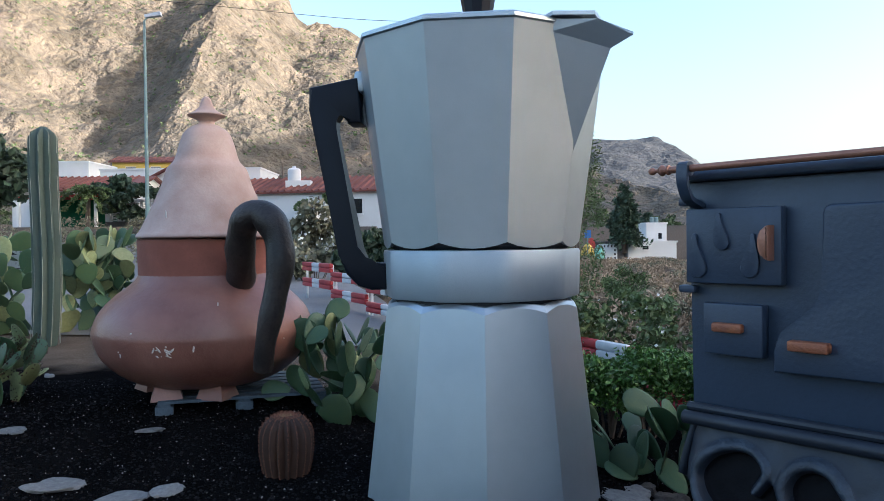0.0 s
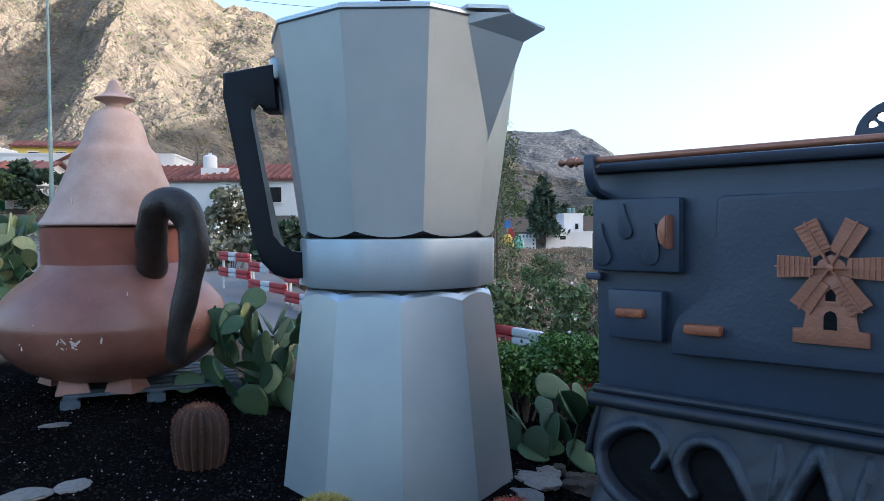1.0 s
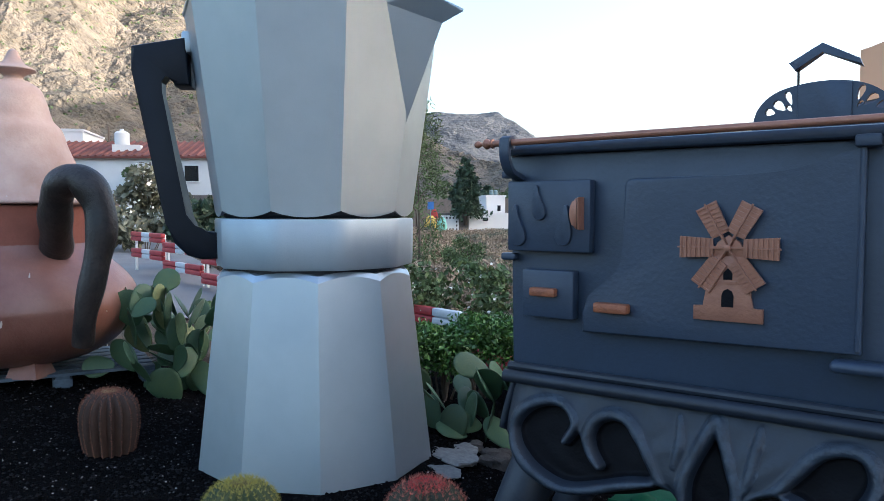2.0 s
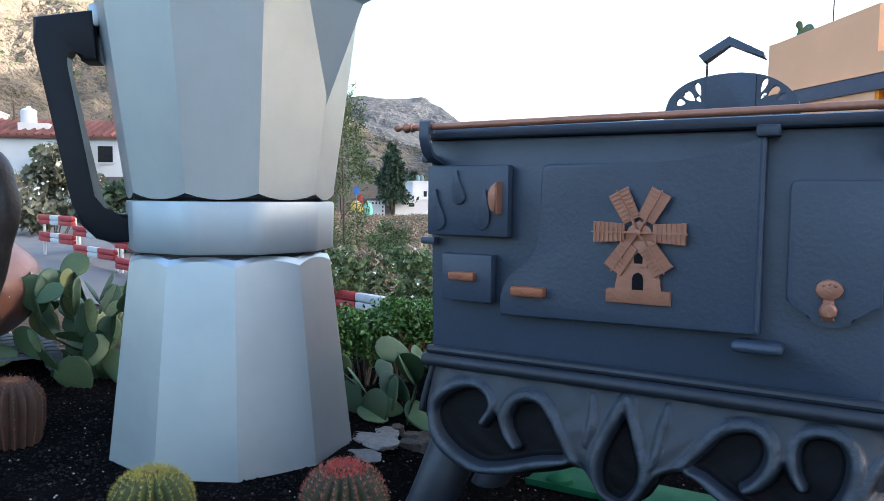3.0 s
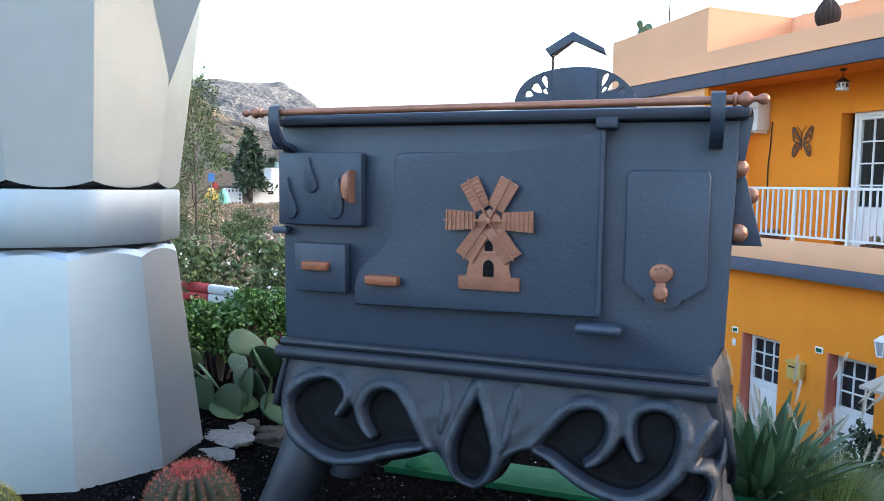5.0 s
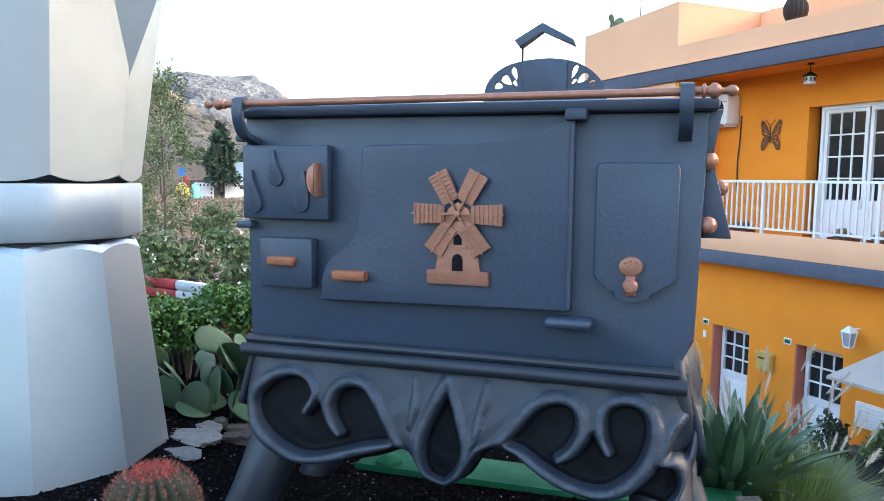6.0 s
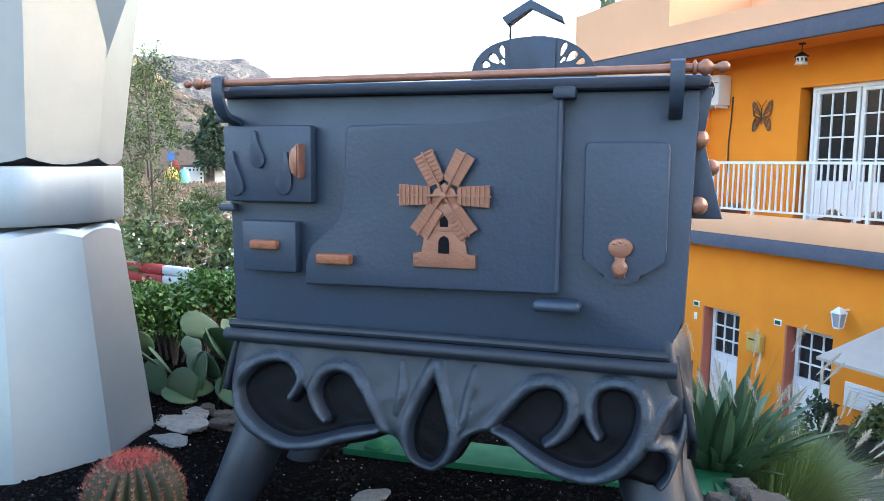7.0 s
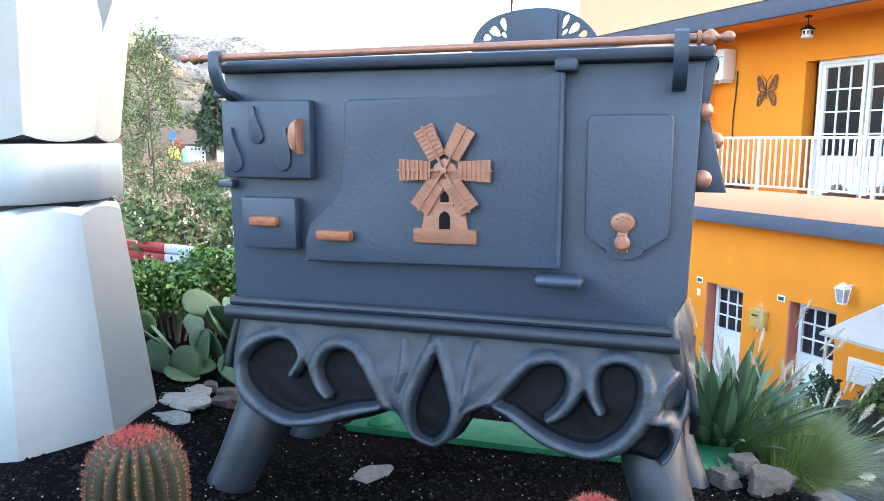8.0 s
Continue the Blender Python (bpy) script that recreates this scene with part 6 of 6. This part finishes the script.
# ---------- houses, street lamp and far things ----------
def house(name, x, y, turn, w, d, z0, wall_h, roof_h, label, wall=WHITEWASH, roof=TILE, windows=(), over=0.3):
    h = thing(name, pose(x, y, z0, 0, 0, turn), label, "house", "houses up the road")
    part("wall", box(-w / 2, w / 2, -d / 2, d / 2, -3, wall_h), wall, h)
    if roof_h:
        bm = bmesh.new()
        pr = [(-d / 2 - over, wall_h - 0.02), (0, wall_h + roof_h), (d / 2 + over, wall_h - 0.02), (d / 2 + over, wall_h - 0.14), (0, wall_h + roof_h - 0.14), (-d / 2 - over, wall_h - 0.14)]
        a = [bm.verts.new((-w / 2 - over, p, q)) for p, q in pr]
        b = [bm.verts.new((w / 2 + over, p, q)) for p, q in pr]
        bm.faces.new(a), bm.faces.new(b)
        for i in range(6):
            bm.faces.new((a[i], a[(i + 1) % 6], b[(i + 1) % 6], b[i]))
        rf = part("roof", bm, roof, h, "red tiled roof")
        for s in (-1, 1):
            bm = bmesh.new()
            vs = [bm.verts.new((s * w / 2, -d / 2, wall_h)), bm.verts.new((s * w / 2, d / 2, wall_h)), bm.verts.new((s * w / 2, 0, wall_h + roof_h - 0.1))]
            bm.faces.new(vs)
            part("gable", bm, wall, h)
        bm = bmesh.new()
        for i in range(int(w / 0.45)):
            xx = -w / 2 - over + 0.2 + i * 0.45
            tube([(xx, -d / 2 - over, wall_h + 0.0), (xx, 0, wall_h + roof_h + 0.02)], 0.09, 5, bm)
        tagged(part("tiling", bm, roof, rf), kind="stuff")
    else:
        part("coping", box(-w / 2 - 0.08, w / 2 + 0.08, -d / 2 - 0.08, d / 2 + 0.08, wall_h, wall_h + 0.14), wall, h)
    for wx, wz, ww, wh in windows:
        win = part("window", box(wx - ww / 2, wx + ww / 2, -d / 2 - 0.03, -d / 2 + 0.02, wz - wh / 2, wz + wh / 2), GLASS, h)
        part("frame", box(wx - ww / 2 - 0.07, wx + ww / 2 + 0.07, -d / 2 - 0.05, -d / 2 - 0.03, wz + wh / 2, wz + wh / 2 + 0.08), WHITE, win)
        part("sill", box(wx - ww / 2 - 0.1, wx + ww / 2 + 0.1, -d / 2 - 0.1, -d / 2 - 0.02, wz - wh / 2 - 0.08, wz - wh / 2), WHITE, win)
    return h


house("house", -9.0, 49, -12, 12.5, 6, 1.8, 2.9, 1.1, "long white house with a red tiled roof", windows=((-2.5, 1.9, 0.8, 0.8), (1.5, 1.9, 0.8, 0.8), (4.5, 1.9, 0.8, 0.9)))
house("house", -17.0, 52, 80, 6.5, 6.5, 2.3, 2.9, 1.6, "white gabled house with small round openings", windows=((0.6, 1.5, 0.9, 1.1),))
house("house", -22.5, 48, -4, 7.5, 6, 2.2, 2.7, 1.0, "low white house with a red roof and dark carport", windows=((2.2, 1.2, 1.0, 1.0),))
house("house", -19.5, 58, 0, 12, 6, 3.0, 4.0, 0, "flat-roofed white house higher up the slope", windows=((-3, 2.4, 1, 1), (2, 2.4, 1, 1)))
house("house", -31.0, 62, 0, 5, 5, 3.5, 4.6, 0, "flat-roofed white house among trees", windows=((0, 3.0, 1, 1),))
house("house", -30.0, 76, 6, 6, 5, 4.5, 5.2, 0.7, "yellow house with a red roof", wall=YELLOW, windows=((-1.2, 3.9, 0.9, 1.4), (1.2, 3.9, 0.9, 1.4)))
house("house", -4.6, 51, -10, 4.2, 5, 2.0, 3.6, 0, "flat-roofed white annexe beside the long house", windows=((0.5, 2.3, 0.9, 0.9),))
house("house", 18.1, 63, 8, 1.8, 2, 0.6, 2.1, 0, "small white tower-like house", windows=((0.3, 1.1, 0.3, 0.5),))
house("house", 17.2, 61.5, 8, 4.2, 2.5, 0.4, 0.75, 0, "low white outbuilding beyond the scrub", windows=((-0.6, 0.35, 0.5, 0.3),))
house("house", 13.6, 61, 4, 2.6, 2, 0.0, 1.15, 0, "low grey shed beyond the dry scrub", wall=ROCK)
for k, (x, y) in enumerate(((18.0, 62.6), (18.45, 62.8))):
    t = thing("roof_tank", pose(x, y, 2.84), "blue-grey water tank on the roof", "tank", "roof tanks")
    part("tank", lathe([(0.16, 0), (0.17, 0.05), (0.17, 0.42), (0.12, 0.48), (0, 0.5)], 16), GALV, t)
tank = thing("roof_tank", pose(-9.2, 47.2, 5.1), "white cylindrical water tank on a white plinth", "tank", "roof tanks")
part("plinth", box(-0.7, 0.9, -0.4, 0.4, -0.6, 0.35), WHITEWASH, tank)
part("tank", lathe([(0.42, 0.35), (0.42, 1.05), (0.3, 1.15), (0.12, 1.2), (0.12, 1.3), (0, 1.3)], 20, m=pose(-0.2, 0, 0)), WHITEWASH, tank)
wall = thing("garden_wall", pose(-17.3, 43.5, 2.1), "white pierced-block garden wall on a stone base", "wall")
part("base", box(-2.6, 2.6, 0, 0.3, -1.2, 0.75), ROCK, wall)
for i in range(10):
    for j in range(3):
        x, z = -2.3 + i * 0.46, 0.78 + j * 0.4
        bm = box(x, x + 0.42, 0.05, 0.2, z, z + 0.08)
        box(x, x + 0.42, 0.05, 0.2, z + 0.3, z + 0.38, bm=bm)
        box(x, x + 0.08, 0.06, 0.19, z + 0.08, z + 0.3, bm=bm)
        box(x + 0.34, x + 0.42, 0.06, 0.19, z + 0.08, z + 0.3, bm=bm)
        box(x + 0.15, x + 0.27, 0.06, 0.19, z + 0.13, z + 0.25, bm=bm)
        part("block", bm, WHITEWASH, wall, smooth=None)
part("coping", box(-2.4, 2.4, 0.0, 0.25, 1.98, 2.06), WHITEWASH, wall)
for k, x in enumerate((-2.45, 2.4)):
    part("pillar", box(x - 0.15, x + 0.15, -0.02, 0.28, 0.75, 2.25), WHITEWASH, wall)
carport = thing("carport", pose(-21.8, 43.0, 2.2), "dark green carport with a red roof edge", "carport")
part("roof", box(-2.4, 2.4, -1.5, 1.5, 2.0, 2.15), ROOFRED, carport)
part("door", box(-2.2, 2.2, 1.3, 1.4, -0.5, 2.0), GREENPAINT, carport)
for x in (-2.2, 0, 2.2):
    part("post", box(x - 0.08, x + 0.08, -1.4, -1.25, -0.8, 2.0), WHITE, carport)
low_wall = thing("field_wall", pose(-12.5, 41, 1.6, 0, 0, -6), "rough grey field-stone wall", "wall")
part("wall", box(-10, 9, 0, 0.4, -1.5, 0.75, 0.03), ROCK, low_wall)

lamp = thing("street_lamp", pose(-12.8, 32, ground_z(-12.8, 32)), "tall pale green street lamp", "street lamp")
part("pole", tube([(0, 0, -0.2), (0, 0, 10.1)], lambda t: 0.10 - 0.05 * t, 10), GALV, lamp)
part("arm", tube(smooth_line([(0, 0, 10.05), (0.10, 0, 10.22), (0.35, 0, 10.28)], 4), 0.045, 8), GALV, lamp)
part("head", loft([[(x, y, z) for x, y, z in ((0.05, -0.11, 10.22), (0.75, -0.14, 10.30), (0.75, 0.14, 10.30), (0.05, 0.11, 10.22))], [(x, y, z) for x, y, z in ((0.0, -0.08, 10.34), (0.70, -0.10, 10.48), (0.70, 0.10, 10.48), (0.0, 0.08, 10.34))]]), WHITEPLASTIC, lamp, "pale lamp head")
for k, (x, y, h) in enumerate(((-19.5, 56, 9.5), (-16.9, 60, 9.3), (-8.3, 56, 8.0), (-22.0, 70, 8.0), (-14.2, 66, 9.0))):
    p = thing("utility_pole", pose(x, y, 2), "thin dark wooden utility pole", "pole", "utility poles")
    part("pole", tube([(0, 0, 0), (0, 0, h - 2.5)], 0.09, 6), BARK, p)
cable = thing("cable", pose(0, 0, 0), "thin overhead cable across the sky", "cable")
part("wire", tube(smooth_line([(-32, 40, 16.6), (-22, 40, 15.4), (-14, 40, 14.6), (-4.4, 40, 13.6), (1.5, 40, 13.4)], 8), 0.014, 4), IRON, cable)
for px, pz in ((-32, 16.7), (1.5, 13.5)):
    part("pole", tube([(px, 40, ground_z(px, 40) - 0.3), (px, 40, pz)], 0.11, 8), BARK, cable, "wooden pole")


def palm(at, height, seed, z):
    p = thing("palm", pose(at[0], at[1], z), "small palm before the white house", "tree")
    part("trunk", tube([(0, 0, -0.5), (0.05, 0, height)], 0.14, 8), BARK, p)
    rng = random.Random(seed)
    for k in range(16):
        az, lift = rng.uniform(0, 360), rng.uniform(-0.2, 0.9)
        g3 = np.random.default_rng(seed + k)
        t = g3.random(70)
        c = np.stack([1.5 * t, g3.normal(0, 0.12, 70) * (1.1 - t), lift * t * 1.5 - 1.1 * t * t], 1)
        ob = leaves("frond", c, 0.13, LEAF_OLIVE, p, "", seed + k, 2.5)
        ob.matrix_basis = pose(0.05, 0, height, 0, 0, az)


palm((-20.0, 41.5), 2.0, 5, 2.4)
tree("tree", (-17.0, 24.5), 5.2, (2.6, 2.2, 2.3), 9000, 0.2, LEAF_DARK, "dense dark tree beside the road", 81, 0.18, None, 30, 1.0)
tree("tree", (-18.2, 42.3), 3.4, (1.7, 1.4, 1.2), 3600, 0.2, LEAF_DARK, "dark climbing shrub over the garden wall", 82, 0.1, None, 18, 2.0)
tree("tree", (-15.8, 42.6), 2.9, (1.3, 1.2, 1.0), 2600, 0.2, LEAF_DARK, "dark rounded shrub by the garden wall", 84, 0.1, None, 14, 2.0)
tree("tree", (-7.4, 44.5), 2.7, (1.2, 1.1, 1.0), 2200, 0.2, LEAF_OLIVE, "low tree before the long white house", 85, 0.1, None, 14, 1.8)


def car(at, turn):
    z = ground_z(*at)
    c = thing("car", pose(at[0], at[1], z + 0.03, 0, 0, turn), "parked grey hatchback by the road", "car")
    prof = [(-2.0, 0.35), (-2.05, 0.6), (-1.95, 0.85), (-1.2, 0.95), (-0.55, 1.42), (0.6, 1.45), (1.5, 1.15), (1.95, 0.95), (2.0, 0.4)]
    body = part("body", slab(prof, -0.82, 0.82, 0.06), CARPAINT, c, "grey painted body")
    part("side_window", slab([(-0.95, 0.97), (-0.45, 1.36), (0.55, 1.38), (1.2, 1.02)], -0.835, 0.835), GLASS, body)
    part("windscreen", box(-0.30, 0.30, -0.7, 0.7, -0.01, 0.01), GLASS, body, at=pose(-0.89, 0, 1.20, 0, -36, 0))
    for x in (-1.3, 1.25):
        for s in (-1, 1):
            wh = part("wheel", lathe([(0.0, -0.1), (0.31, -0.1), (0.32, 0), (0.31, 0.1), (0, 0.1)], 20, m=pose(x, 0.76 * s, 0.32, 90)), BLACKPOT, c)
            part("rim", lathe([(0.0, -0.105), (0.2, -0.105), (0.2, 0.105), (0, 0.105)], 16, m=pose(x, 0.76 * s, 0.32, 90)), GALV, wh)


car((-13.9, 22.5), 6)

# recycling bins and a sign beyond the scrub
for (x, y, r, h, mt, lab) in ((11.6, 58, 0.55, 1.7, YELLOW, "yellow recycling bin"), (12.5, 58, 0.45, 1.6, TURQ, "turquoise bottle bank"), (12.3, 60, 0.4, 2.2, ROOFRED, "red recycling bin")):
    t = thing("recycling_bin", pose(x, y, -0.6), lab + " by the far road", "bin", "recycling bins")
    part("drum", lathe([(r * 0.8, 0), (r, 0.1), (r, h * 0.55), (r * 0.75, h * 0.85), (r * 0.3, h), (0, h)], 20), mt, t, "", 50)
board = thing("pierced_wall", pose(13.55, 59.5, -0.4), "white pierced wall panel with dark openings", "wall")
part("panel", box(-0.75, 0.75, 0, 0.1, 0, 1.5), WHITEWASH, board)
for i in range(5):
    for j in range(4):
        if i in (0, 4) or j in (0, 3):
            part("opening", box(-0.62 + i * 0.28, -0.50 + i * 0.28, -0.01, 0.0, 0.25 + j * 0.32, 0.42 + j * 0.32), BLACKPOT, board)
sign = thing("road_sign", pose(11.4, 57, 0), "blue road sign on a thin pole", "sign")
part("pole", tube([(0, 0, -1), (0, 0, 2.1)], 0.04, 6), GALV, sign)
part("plate", box(-0.25, 0.25, -0.04, 0.0, 1.6, 2.2), BLUEPAINT, sign)
